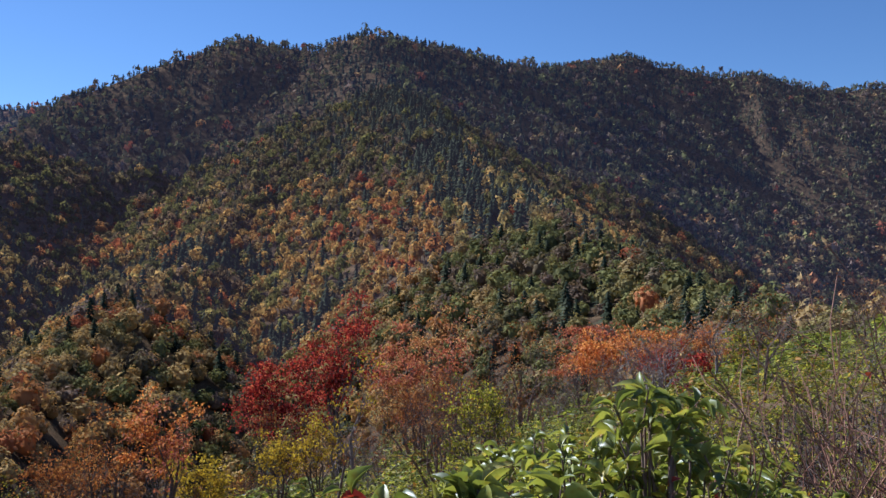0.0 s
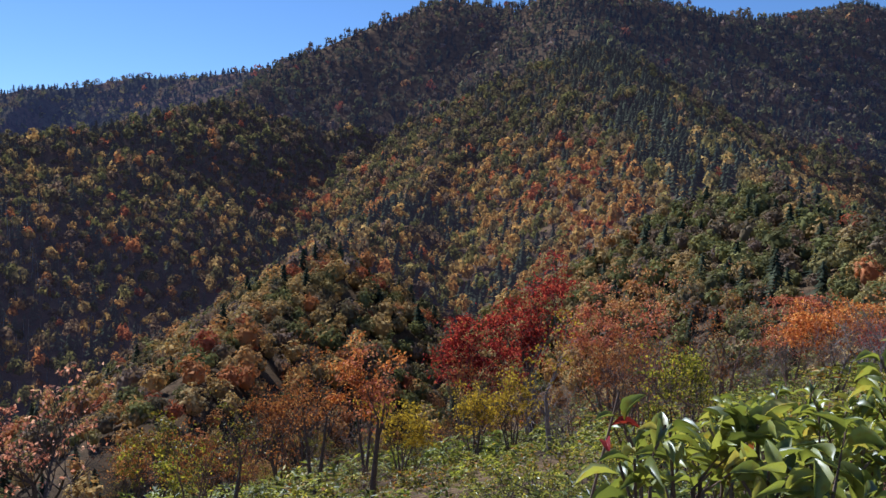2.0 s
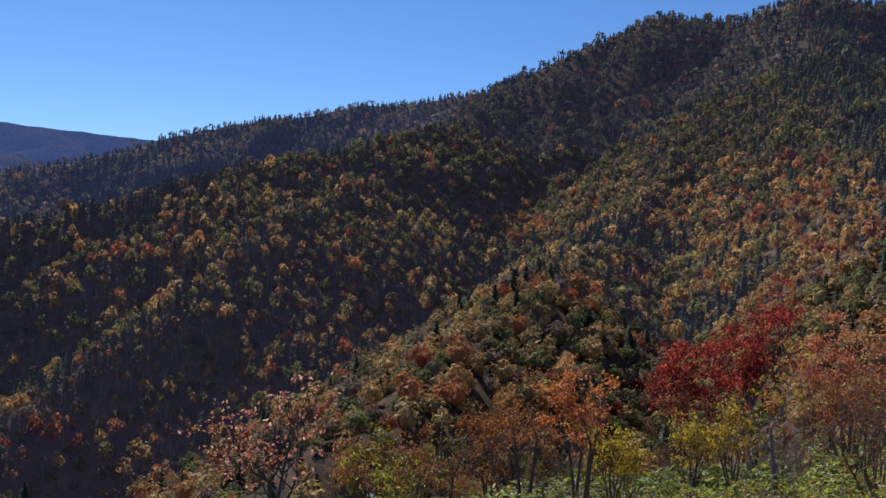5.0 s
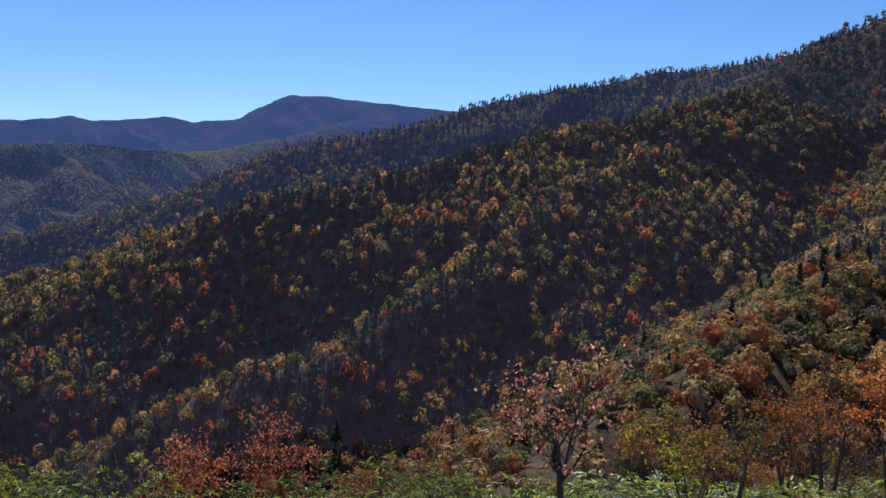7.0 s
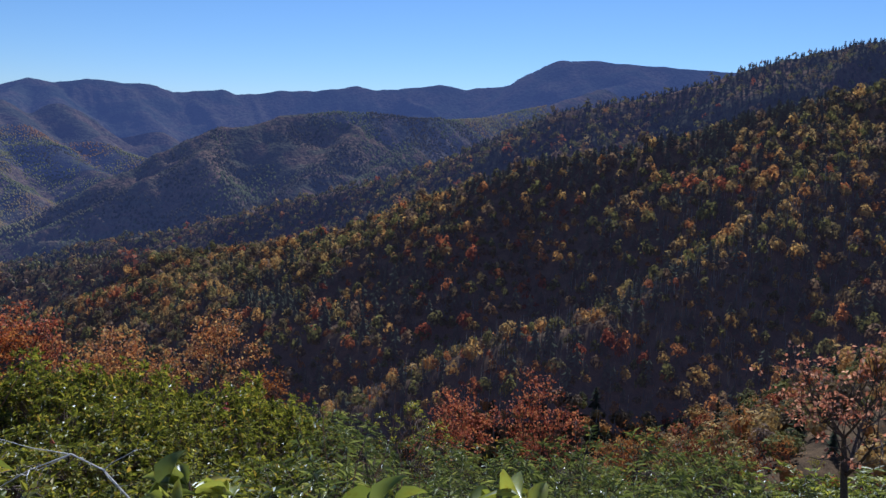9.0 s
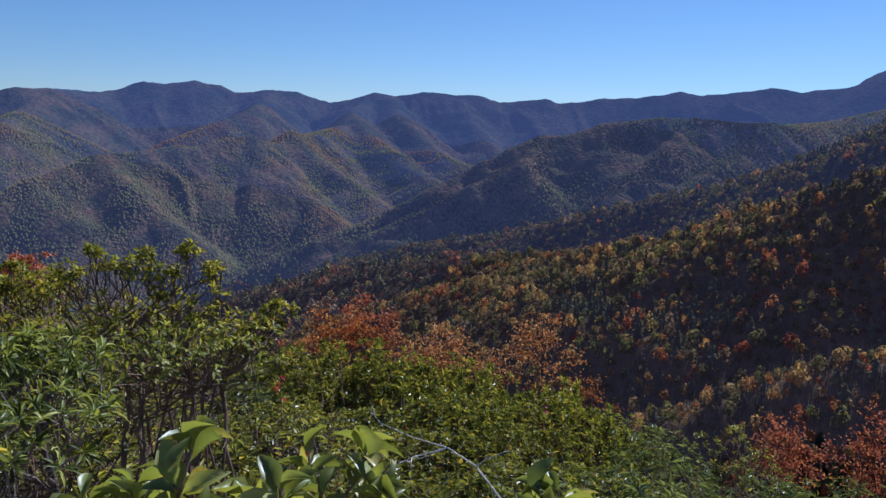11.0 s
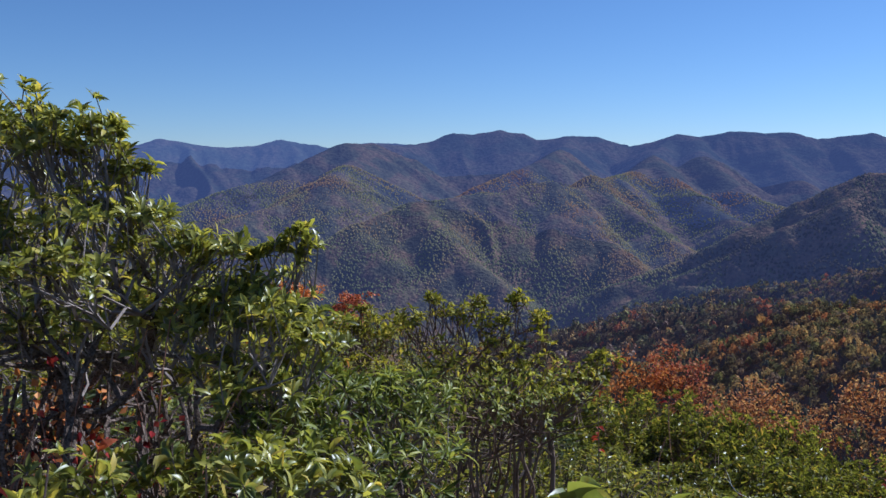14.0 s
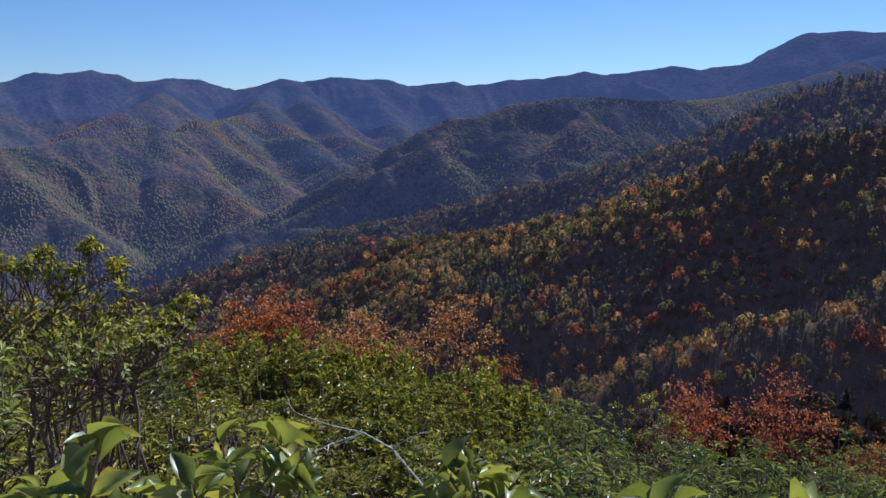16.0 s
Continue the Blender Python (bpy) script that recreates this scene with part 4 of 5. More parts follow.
autumn_tree("orange_maple", "orange-red maple crown beside a brighter one", -9.2, 56, -4.6, 3.6, "pink", 1300, 0.2, seed=10, stems=3)
autumn_tree("crimson_shrub", "crimson shrub under a pale bare tree", -15.6, 46, -5.9, 4.0, "red", 1500, 0.18, seed=11, stems=4, category="shrub")
autumn_tree("gold_shrub", "golden-orange shrub behind a bare tree", -17.4, 52, -4.6, 3.2, "orange", 900, 0.2, seed=12, stems=3, category="shrub")
autumn_tree("bare_tree", "pale-trunked leafless tree with crooked limbs", -17.6, 36, -3.3, 4.4, "peach", 220, 0.13, seed=13, forks=3, bark=mat_grey)
autumn_tree("bare_tree", "pale-stemmed leafless tree with spreading limbs", -14.6, 38, -4.0, 4.2, "rust", 200, 0.13, seed=14, bark=mat_grey, stems=2)
autumn_tree("bare_tree", "dark leaning leafless tree with thin twigs", -20.5, 24, -2.0, 6.0, "rust", 150, 0.09, seed=15, forks=3, lean=-0.35, bark=mat_twig)
autumn_tree("yellow_shrub", "yellow-green shrub on the heath", -19.6, 44, -5.3, 2.8, "lime", 900, 0.17, seed=16, stems=4, category="shrub")
autumn_tree("laurel_shrub", "bright yellow-green shrub on the heath", -2.6, 18, -8.4, 3.6, "lime", 1100, 0.085, seed=17, stems=5, category="shrub", low=0.1)
autumn_tree("yellow_shrub", "bright yellow shrub with dense small leaves", 15.6, 27, -12.0, 3.4, "yellow", 1000, 0.12, seed=18, stems=5, category="shrub", low=0.15)
autumn_tree("yellow_shrub", "bright yellow shrub beside another of its kind", 10.8, 29, -11.6, 2.4, "yellow", 700, 0.12, seed=19, stems=5, category="shrub", low=0.15)
autumn_tree("yellow_shrub", "pale yellow shrub with thin grey twigs", 8.4, 30, -10.9, 2.8, "yellow", 700, 0.12, seed=20, stems=5, category="shrub", low=0.15)
autumn_tree("orange_tree", "small orange-leaved tree among bare twigs", 18.2, 31, -9.0, 3.6, "orange", 1300, 0.15, seed=21, stems=2)
autumn_tree("bare_tree", "dark bare tree with a few rusty leaves", 21.4, 31, -8.2, 4.6, "rust", 500, 0.13, seed=22, stems=2)
autumn_tree("bare_tree", "slender leaning tree with sparse red leaves", 17.6, 20, -9.3, 4.0, "pink", 260, 0.10, seed=23, lean=0.12)
autumn_tree("bare_tree", "slender grey tree with few yellow leaves", 5.7, 28, -7.0, 3.2, "yellow", 170, 0.11, seed=24, bark=mat_grey)
autumn_tree("bare_tree", "small dark bare tree on the slope", 26.6, 26, -12.8, 2.6, "olive", 100, 0.10, seed=25)
autumn_tree("bare_tree", "small bare tree with brown twigs", 29.5, 30, -13.2, 3.4, "rust", 260, 0.12, seed=26, bark=mat_twig, stems=3)
autumn_tree("rust_shrub", "rust-coloured shrub low on the slope", 24.0, 36, -11.8, 4.0, "rust", 900, 0.14, seed=27, stems=4, category="shrub")
autumn_tree("olive_shrub", "olive and yellow shrub on the slope", 31.5, 40, -13.4, 3.6, "olive", 900, 0.16, seed=28, stems=4, category="shrub")
autumn_tree("beech_tree", "wind-bent small tree with sparse salmon-coloured leaves", 37.6, 14, -9.6, 8.5, "salmon", 520, 0.085, seed=29, bark=mat_bark, lean=0.10, forks=3, low=0.28, cloud=0.024)
autumn_tree("maroon_shrub", "dull maroon shrub beyond the heath edge", 45.5, 20, -17.6, 8.0, "maroon", 1700, 0.075, seed=30, stems=5, category="shrub")
autumn_tree("red_shrub", "faded red shrub below the heath edge", 57.4, 18, -15.6, 4.8, "pink", 1500, 0.075, seed=31, stems=4, category="shrub")
autumn_tree("red_shrub", "salmon-red shrub below the heath edge", 63.2, 18, -16.8, 5.0, "pink", 1400, 0.075, seed=32, stems=4, category="shrub")
autumn_tree("orange_maple", "orange-brown young maple rising from the heath", 79.3, 15, -11.6, 4.8, "peach", 1000, 0.07, seed=33, stems=2)
autumn_tree("orange_maple", "orange maple with a bright red top", 90.2, 15.5, -10.9, 3.8, "pink", 1000, 0.07, seed=34, stems=3)
autumn_tree("orange_maple", "spreading orange shrub-like maple on the heath crest", 92.9, 15, -11.8, 5.0, "orange", 1200, 0.065, seed=35, stems=4)
autumn_tree("orange_maple", "rusty orange maple on the heath crest", 86.8, 15, -12.6, 5.4, "peach", 1100, 0.07, seed=36, stems=4)
autumn_tree("orange_maple", "low pink-orange maple scrub on the brow of the heath", 83.5, 15, -13.8, 4.6, "peach", 800, 0.065, seed=39, stems=4)
autumn_tree("orange_maple", "low faded maple scrub on the brow of the heath", 76.0, 16, -15.6, 4.0, "rust", 700, 0.07, seed=40, stems=4)
autumn_tree("red_shrub", "low faded red scrub on the brow of the heath", 51.5, 20, -18.2, 5.0, "rust", 900, 0.08, seed=41, stems=4, category="shrub")
autumn_tree("red_maple", "small orange-red maple behind the shrubs", 112.0, 24, -8.0, 2.4, "pink", 700, 0.12, seed=37, stems=2)
autumn_tree("orange_maple", "small orange maple behind the laurels", 116.8, 26, -7.4, 4.0, "orange", 900, 0.13, seed=38, stems=3)

# leafless scrub between the heath and the woods
SCRUB = [autumn_tree("bare_shrub", lab, b, r, top, w, col, cnt, 0.10, seed=sd, stems=5, bark=bk, category="shrub", forks=2)
         for lab, b, r, top, w, col, cnt, sd, bk in (("grey leafless shrub with a haze of fine twigs", 7.0, 36, -10.4, 4.5, "rust", 60, 61, mat_grey),
                                                     ("brown leafless shrub with a haze of fine twigs", -9.0, 38, -7.0, 5.0, "rust", 60, 62, mat_twig),
                                                     ("brown shrub with fine twigs and a few rusty leaves", 23.0, 40, -12.0, 5.0, "rust", 420, 63, mat_twig))]
rng = np.random.RandomState(64)
for k in range(66):
    b, r = rng.uniform(-27, 36), rng.uniform(30, 72) if k < 36 else rng.uniform(19, 40)
    spot = on_ground(b, r)
    s = rng.uniform(0.6, 1.1) if k < 36 else rng.uniform(0.28, 0.6)
    src = SCRUB[k % 3]
    copy_thing(src, Matrix.Translation(spot) @ Matrix.Rotation(rng.uniform(0, 6.28), 4, "Z") @ Matrix.Diagonal((s, s, s * rng.uniform(0.8, 1.2), 1)))
LEAFY = [autumn_tree(nm, lab, b, r, top, w, col, cnt, 0.15, seed=sd, stems=4, category="shrub", levels=2, forks=3, low=0.1)
         for nm, lab, b, r, top, w, col, cnt, sd in (("olive_shrub", "olive shrub with small leaves on the slope", 27.0, 42, -13.8, 5.0, "olive", 420, 81),
                                                     ("gold_shrub", "golden-orange shrub on the slope", 22.5, 50, -11.8, 4.0, "orange", 420, 82),
                                                     ("green_shrub", "yellow-green shrub on the slope", 30.0, 34, -15.6, 5.0, "lime", 520, 83),
                                                     ("rust_shrub", "rust-brown shrub on the slope", 33.0, 46, -14.6, 4.6, "rust", 460, 84))]
for k in range(40):
    b, r = rng.uniform(10, 35), rng.uniform(34, 88)
    s = rng.uniform(0.35, 0.68)
    copy_thing(LEAFY[(k * 7) % 4], Matrix.Translation(on_ground(b, r)) @ Matrix.Rotation(rng.uniform(0, 6.28), 4, "Z") @ Matrix.Diagonal((s, s, s * rng.uniform(0.8, 1.2), 1)))
for k in range(44):
    b, r = rng.uniform(27, 46), rng.uniform(58, 150)
    s = rng.uniform(0.6, 1.1)
    copy_thing(LEAFY[(k * 5) % 4], Matrix.Translation(on_ground(b, r)) @ Matrix.Rotation(rng.uniform(0, 6.28), 4, "Z") @ Matrix.Diagonal((s, s, s * rng.uniform(0.8, 1.2), 1)))
for ob in scene.objects:
    if ob.name.startswith("bare_shrub") and not ob.get("group"):
        tagged(ob, group="leafless scrub")

# ---- the heath: waist-high evergreen shrubs ----


def shrub_shape(seed, tips, leaves, length, width, droop, radius=0.68, tall=1.0):
    rng = np.random.RandomState(seed)
    p, d = dome_tips(rng, tips, radius, tall)
    pos, way, up = whorls(rng, list(zip(p, d)), leaves, 0.9, droop)
    k = len(pos)
    leaf = leaves_at(SMALL_LEAF, pos, way, up, length * rng.uniform(0.7, 1.25, k), width)
    return tubes(dome_sticks(rng, list(zip(p, d))), 3), leaf


SHRUBS = {
    "green": ("laurel_shrub", "glossy green mountain laurel shrub on the heath", [(k, 150, 11, 0.038, 0.016, 0.1) for k in range(3)]),
    "dark": ("rhododendron_shrub", "dark green rhododendron with long drooping shiny leaves", [(10 + k, 92, 9, 0.080, 0.0155, 0.8) for k in range(3)]),
    "olive": ("blueberry_shrub", "olive and bronze low shrub with small leaves", [(20 + k, 90, 8, 0.036, 0.017, 0.2) for k in range(2)]),
}
rng = np.random.RandomState(77)
hx, hy = scatter(2.4, 13.0, 0.93, 77, -36, 142)
hr, hb = np.hypot(hx, hy), np.degrees(np.arctan2(-hx, hy))
hz = height(hx, hy)
patch = value_noise(hx, hy, 3.2, 55)
made = {}
for x, y, z, r, b, q in zip(hx, hy, hz, hr, hb, patch):
    kind = "dark" if q > 0.66 else ("olive" if q < 0.36 else "green")
    name, label, kinds = SHRUBS[kind]
    if 34 < b < 74 and rng.rand() < 0.85:
        kind, (name, label, kinds) = "dark", SHRUBS["dark"]
    mound = 0.0 if r < 5 else math.exp(-(((b - 87) / 8) ** 2))
    if mound > 0.3:
        kind, (name, label, kinds) = "green", SHRUBS["green"]
    k = rng.randint(len(kinds))
    s = (1 - 0.25 * mound) * rng.uniform(0.62, 1.25) * (0.85 if r < 3.2 else 1.0)
    m = Matrix.Translation((x, y, z - 0.04)) @ Matrix.Rotation(rng.uniform(0, 6.28), 4, "Z") @ Matrix.Diagonal((s * 1.28, s * 1.28, s * rng.uniform(0.85, 1.15), 1))
    if (kind, k) not in made:
        ob = thing(name, label, "shrub", "heath shrubs")
        (sv, sf), (lv, lf) = shrub_shape(*kinds[k])
        part("stemwork", bare_mesh("stemwork", sv, sf, mat_bark), ob)
        part("foliage", bare_mesh("foliage", lv, lf, mat_leaf[{"dark": "silver", "green": "sheen"}.get(kind, kind)]), ob)
        ob.matrix_basis = m
        made[kind, k] = ob
    else:
        src = made[kind, k]
        keep = src.matrix_basis.copy()
        src.matrix_basis = Matrix.Identity(4)
        copy_thing(src, m)
        src.matrix_basis = keep

# one dense rounded thicket that rises from the heath
THICKET = []
for k in range(3):
    ob = thing("laurel_shrub", "dense yellow-green laurel in a rounded thicket on the heath", "shrub", "laurel thicket")
    (sv, sf), (lv, lf) = shrub_shape(90 + k, 330, 11, 0.056, 0.023, 0.15, 0.75, 1.0)
    part("stemwork", bare_mesh("stemwork", sv, sf, mat_twig), ob)
    part("foliage", bare_mesh("foliage", lv, lf, mat_leaf["thicket"]), ob)
    THICKET.append(ob)
tx, ty = scatter(5.0, 12.0, 0.95, 95, 72, 98)
for k, (x, y, z) in enumerate(zip(tx, ty, height(tx, ty))):
    r, b = math.hypot(x, y), math.degrees(math.atan2(-x, y))
    crown = np.interp(b, [73, 76, 79, 84, 88, 92, 96, 98], [-17.2, -15.9, -15.0, -13.8, -12.9, -12.6, -13.2, -14.2]) - 1.2 * max(0.0, 10.5 - r)
    tall = max(0.7, r * math.tan(radians(crown)) + EYE_Z - z) * rng.uniform(0.88, 1.06)
    m = Matrix.Translation((x, y, z - 0.04)) @ Matrix.Rotation(rng.uniform(0, 6.28), 4, "Z") @ Matrix.Diagonal((1.15, 1.15, tall / 1.05, 1))
    if k < 3:
        THICKET[k].matrix_basis = m
    else:
        src = THICKET[k % 3]
        keep = src.matrix_basis.copy()
        src.matrix_basis = Matrix.Identity(4)
        copy_thing(src, m)
        src.matrix_basis = keep

# farther heath, too many shrubs to count
HEATH_LABELS = {"dark": "dark grey-green rhododendron heath", "green": "green laurel heath on the slope", "olive": "olive and bronze low heath on the slope"}
for lo, hi, cell, seed, tips, leaves, grow_by in ((13.0, 28.0, 1.45, 78, 40, 6, 1.0), (28.0, 68.0, 2.5, 79, 26, 5, 1.75)):
    hx, hy = scatter(lo, hi, cell, seed, -36, 142)
    hb = np.degrees(np.arctan2(-hx, hy))
    shown = (hb < 42) | (np.hypot(hx, hy) < 30)  # past the brow nothing grows in view
    hx, hy = hx[shown], hy[shown]
    hz = height(hx, hy)
    patch = value_noise(hx, hy, 6.0, 56) + rng.normal(0, 0.06, len(hx)) + np.where(hb[shown] < 40, 0.12, 0)
    for kind, mask, length, width in (("dark", patch > 0.64, 0.12, 0.042), ("green", (patch <= 0.64) & (patch >= 0.33), 0.10, 0.045), ("olive", patch < 0.33, 0.085, 0.045)):
        shapes = [shrub_shape(60 + k, tips, leaves, length * grow_by, width * grow_by, 0.3, 0.85, 1.0)[1] for k in range(4)]
        k = mask.sum()
        s = rng.uniform(0.7, 1.5, k) * (1.0 if grow_by == 1 else 1.5)
        ob = stamp("heath", shapes, rng.randint(0, 4, k), np.stack([hx[mask], hy[mask], hz[mask] - 0.1], 1), s, rng.uniform(0, 6.28, k), rng.rand(k), mat_leaf[kind],
                   rng.uniform(0.7, 1.0, k) / (1.0 if grow_by == 1 else 1.4))
        tagged(ob, HEATH_LABELS[kind], "heath", kind="stuff")
n = len(hx)
print("heath", len(made), n)

# ---- laurels within arm's reach ----
FINE = []
for k in range(4):
    v, f = fine_leaf((0.06, 0.20, 0.34, 0.12)[k], (0.40, 0.55, 0.30, 0.75)[k])
    me = bare_mesh("leaf", v, f, mat_laurel)
    me.shade_smooth()
    FINE.append(me)


def leaf_object(parent, pos, way, up, length, width, mesh, material=None):
    way, up = unit(way), np.asarray(up, float)
    side = unit(np.cross(up, way))
    face = np.cross(way, side)
    m = np.eye(4)
    m[:3, 0], m[:3, 1], m[:3, 2], m[:3, 3] = way * length, side * width, face * length, pos
    ob = new("leaf", mesh)
    ob.parent = parent
    ob.matrix_local = Matrix(m.tolist())
    return ob


def laurel(label, bearing, r, top, seed, tips, radius, leaves, length, width, limit=290):
    """A mountain laurel near by: crooked stems, with a rosette of separate leaves at each twig's end."""
    rng = np.random.RandomState(seed + 500)
    foot = near_ground(bearing, r)
    tall = r * math.tan(radians(top)) + EYE_Z - foot.z
    ob = thing("mountain_laurel", label, "shrub", "laurels near by", foot)
    a, q = rng.uniform(0, 2 * np.pi, tips), np.sqrt(rng.uniform(0, 1, tips))
    p = np.stack([radius * q * np.cos(a), radius * q * np.sin(a), tall - 0.02 - 0.5 * radius * q**2 - np.abs(rng.normal(0, 0.055, tips))], 1)
    d = unit(np.stack([0.6 * q * np.cos(a), 0.6 * q * np.sin(a), np.full(tips, 0.9)], 1) + rng.normal(0, 0.18, (tips, 3)))
    ends = list(zip(p, d))
    sticks = []
    for q, way in ends:
        knee = q * (0.35, 0.35, 0.55) + rng.normal(0, 0.025, 3)
        neck = q - way * 0.10 + rng.normal(0, 0.012, 3)
        sticks += [(rng.normal(0, 0.02, 3) * (1, 1, 0), knee, 0.006, 0.0045), (knee, neck, 0.0045, 0.003), (neck, q, 0.003, 0.002)]
    part("stemwork", bare_mesh("stemwork", *tubes(sticks, 5), mat_twig), ob)
    pos, way, up = whorls(rng, ends, leaves, 1.0, 0.2)
    order = np.argsort(-pos[:, 2])
    for i in order[:limit]:
        s = rng.uniform(0.65, 1.2)
        leaf_object(ob, pos[i], way[i], up[i], length * s, width * s * rng.uniform(0.85, 1.15), FINE[rng.randint(4)])
    rest = order[limit:]
    if len(rest):
        part("foliage", bare_mesh("foliage", *leaves_at(OVAL_LEAF, pos[rest], way[rest], up[rest], length * rng.uniform(0.65, 1.2, len(rest)), width), mat_leaf["green"]), ob)
    return ob


laurel("tall glossy mountain laurel sprig beside the overlook", -12.8, 1.91, -6.4, 1, 12, 0.11, 8, 0.058, 0.020)
laurel("broad-leaved mountain laurel beside the overlook", 0.8, 1.20, -10.5, 2, 12, 0.12, 7, 0.056, 0.020)
laurel("broad-leaved mountain laurel beside the overlook", -4.0, 1.24, -11.0, 3, 15, 0.14, 7, 0.056, 0.020)
laurel("leafy mountain laurel with glossy curled leaves", -9.5, 2.0, -10.8, 4, 44, 0.26, 8, 0.053, 0.019)
laurel("leafy mountain laurel with glossy curled leaves", -14.0, 2.0, -10.2, 17, 44, 0.26, 8, 0.053, 0.019)
laurel("leafy mountain laurel with glossy curled leaves", -19.0, 2.0, -12.0, 5, 36, 0.24, 8, 0.053, 0.019)
laurel("low mountain laurel with glossy leaves", -6.6, 2.5, -10.4, 6, 44, 0.30, 8, 0.048, 0.018)
laurel("low mountain laurel with glossy leaves", -16.0, 2.5, -10.8, 13, 44, 0.32, 8, 0.048, 0.018)
laurel("low mountain laurel with glossy leaves", -2.0, 1.7, -14.8, 14, 24, 0.22, 8, 0.048, 0.018)
laurel("mountain laurel sprig with large pale green leaves", 99.2, 1.08, -19.4, 7, 4, 0.06, 8, 0.058, 0.024)
laurel("mountain laurel sprig with large pale green leaves", 91.8, 1.35, -19.3, 8, 7, 0.12, 8, 0.068, 0.028)
laurel("mountain laurel sprig with yellowing leaves", 77.5, 1.4, -22.3, 9, 6, 0.12, 8, 0.068, 0.029)
laurel("mountain laurel sprig with large pale green leaves", 60.5, 1.4, -22.8, 10, 6, 0.10, 8, 0.07, 0.03)
laurel("mountain laurel sprig with large pale green leaves", 103.4, 1.6, -21.8, 11, 4, 0.08, 8, 0.068, 0.028)
laurel("mountain laurel sprig with a long upright leaf", 97.5, 1.4, -23.0, 12, 4, 0.08, 8, 0.076, 0.033)
laurel("mountain laurel sprig with large pale green leaves", 66.5, 1.4, -23.0, 15, 4, 0.08, 8, 0.074, 0.032)


def bent_leaf():
    """A narrow drooping leaf of length and width 1 for leaves too many to be single objects."""
    v = [(0, 0, 0), (0.3, 0.42, 0.07), (0.3, 0, 0.02), (0.3, -0.42, 0.07), (0.68, 0.40, 0.02), (0.68, 0, -0.02), (0.68, -0.40, 0.03), (1, 0, -0.16)]
    f = [(0, 2, 1), (0, 3, 2), (1, 2, 5), (1, 5, 4), (2, 3, 6), (2, 6, 5), (4, 5, 7), (5, 6, 7)]
    return np.array(v, float), np.array(f)


BENT_LEAF = bent_leaf()


def rosettes(rng, tips, n, droop):
    """Leaves that spread evenly round each twig's tip and hang a little, their faces turned up and out."""
    pos, way, up = [], [], []
    for p, d in tips:
        d = unit(d)
        e = unit(np.cross(d, rng.normal(0, 1, 3)))
        g = np.cross(d, e)
        for k in range(n):
            a = k * 2.4 + rng.uniform(-0.3, 0.3)
            out = e * math.cos(a) + g * math.sin(a)
            lift = rng.uniform(0.0, 1.1) if k < n - 2 else rng.uniform(0.8, 2.0)
            w = unit(out + d * lift + (0, 0, -droop * rng.uniform(0.3, 1.0)))
            pos.append(p - d * (0.012 * k / n) + out * 0.003)
            way.append(w)
            up.append(unit(d - w * (d @ w) + rng.normal(0, 0.22, 3)))
    return np.array(pos), np.array(way), np.array(up)


def branching(rng, tips, root, step=0.07, wander=0.22):
    """Crooked branches from the root to every tip, each starting from the nearest wood that lies nearer the root; thick where they carry much."""
    nodes, parent = [np.array(root, float)], [-1]
    order = sorted(range(len(tips)), key=lambda i: np.linalg.norm(tips[i][0] - root) + rng.uniform(0, 0.1))
    ends = []
    for i in order:
        p, d = tips[i]
        far = np.linalg.norm(p - root)
        q = np.array(nodes)
        reach = np.linalg.norm(q - root, axis=1)
        gap = np.linalg.norm(q - p, axis=1)
        cost = gap + 0.45 * reach * (gap > 0.12) + np.where(reach > far * 0.93, 10, 0) + np.where(q[:, 2] > p[2], 0.3, 0)
        k = int(np.argmin(cost))
        n = max(2, int(gap[k] / step))
        a, at = nodes[k], k
        bend = unit(rng.normal(0, 1, 3)) * gap[k] * 0.16
        for j in range(1, n + 1):
            u = j / n
            pt = a + (p - a) * u + bend * math.sin(math.pi * u) - np.array([0, 0, 0.10 * gap[k]]) * math.sin(math.pi * u)
            if j < n:
                pt = pt + rng.normal(0, wander * step * 0.5, 3)
            nodes.append(pt)
            parent.append(at)
            at = len(nodes) - 1
        ends.append(at)
    load = np.zeros(len(nodes))
    for e in ends:
        load[e] += 1
    for k in range(len(nodes) - 1, 0, -1):
        load[parent[k]] += load[k]
    return nodes, parent, load


def near_spot(bearing, r):
    """A place seen from the eye at that bearing and distance; beyond the end of the turn the eye stays where it is."""
    a, b = radians(bearing), radians(min(bearing, 105.0))
    return -r * math.sin(a) - PIVOT * math.sin(b), r * math.cos(a) + PIVOT * math.cos(b)


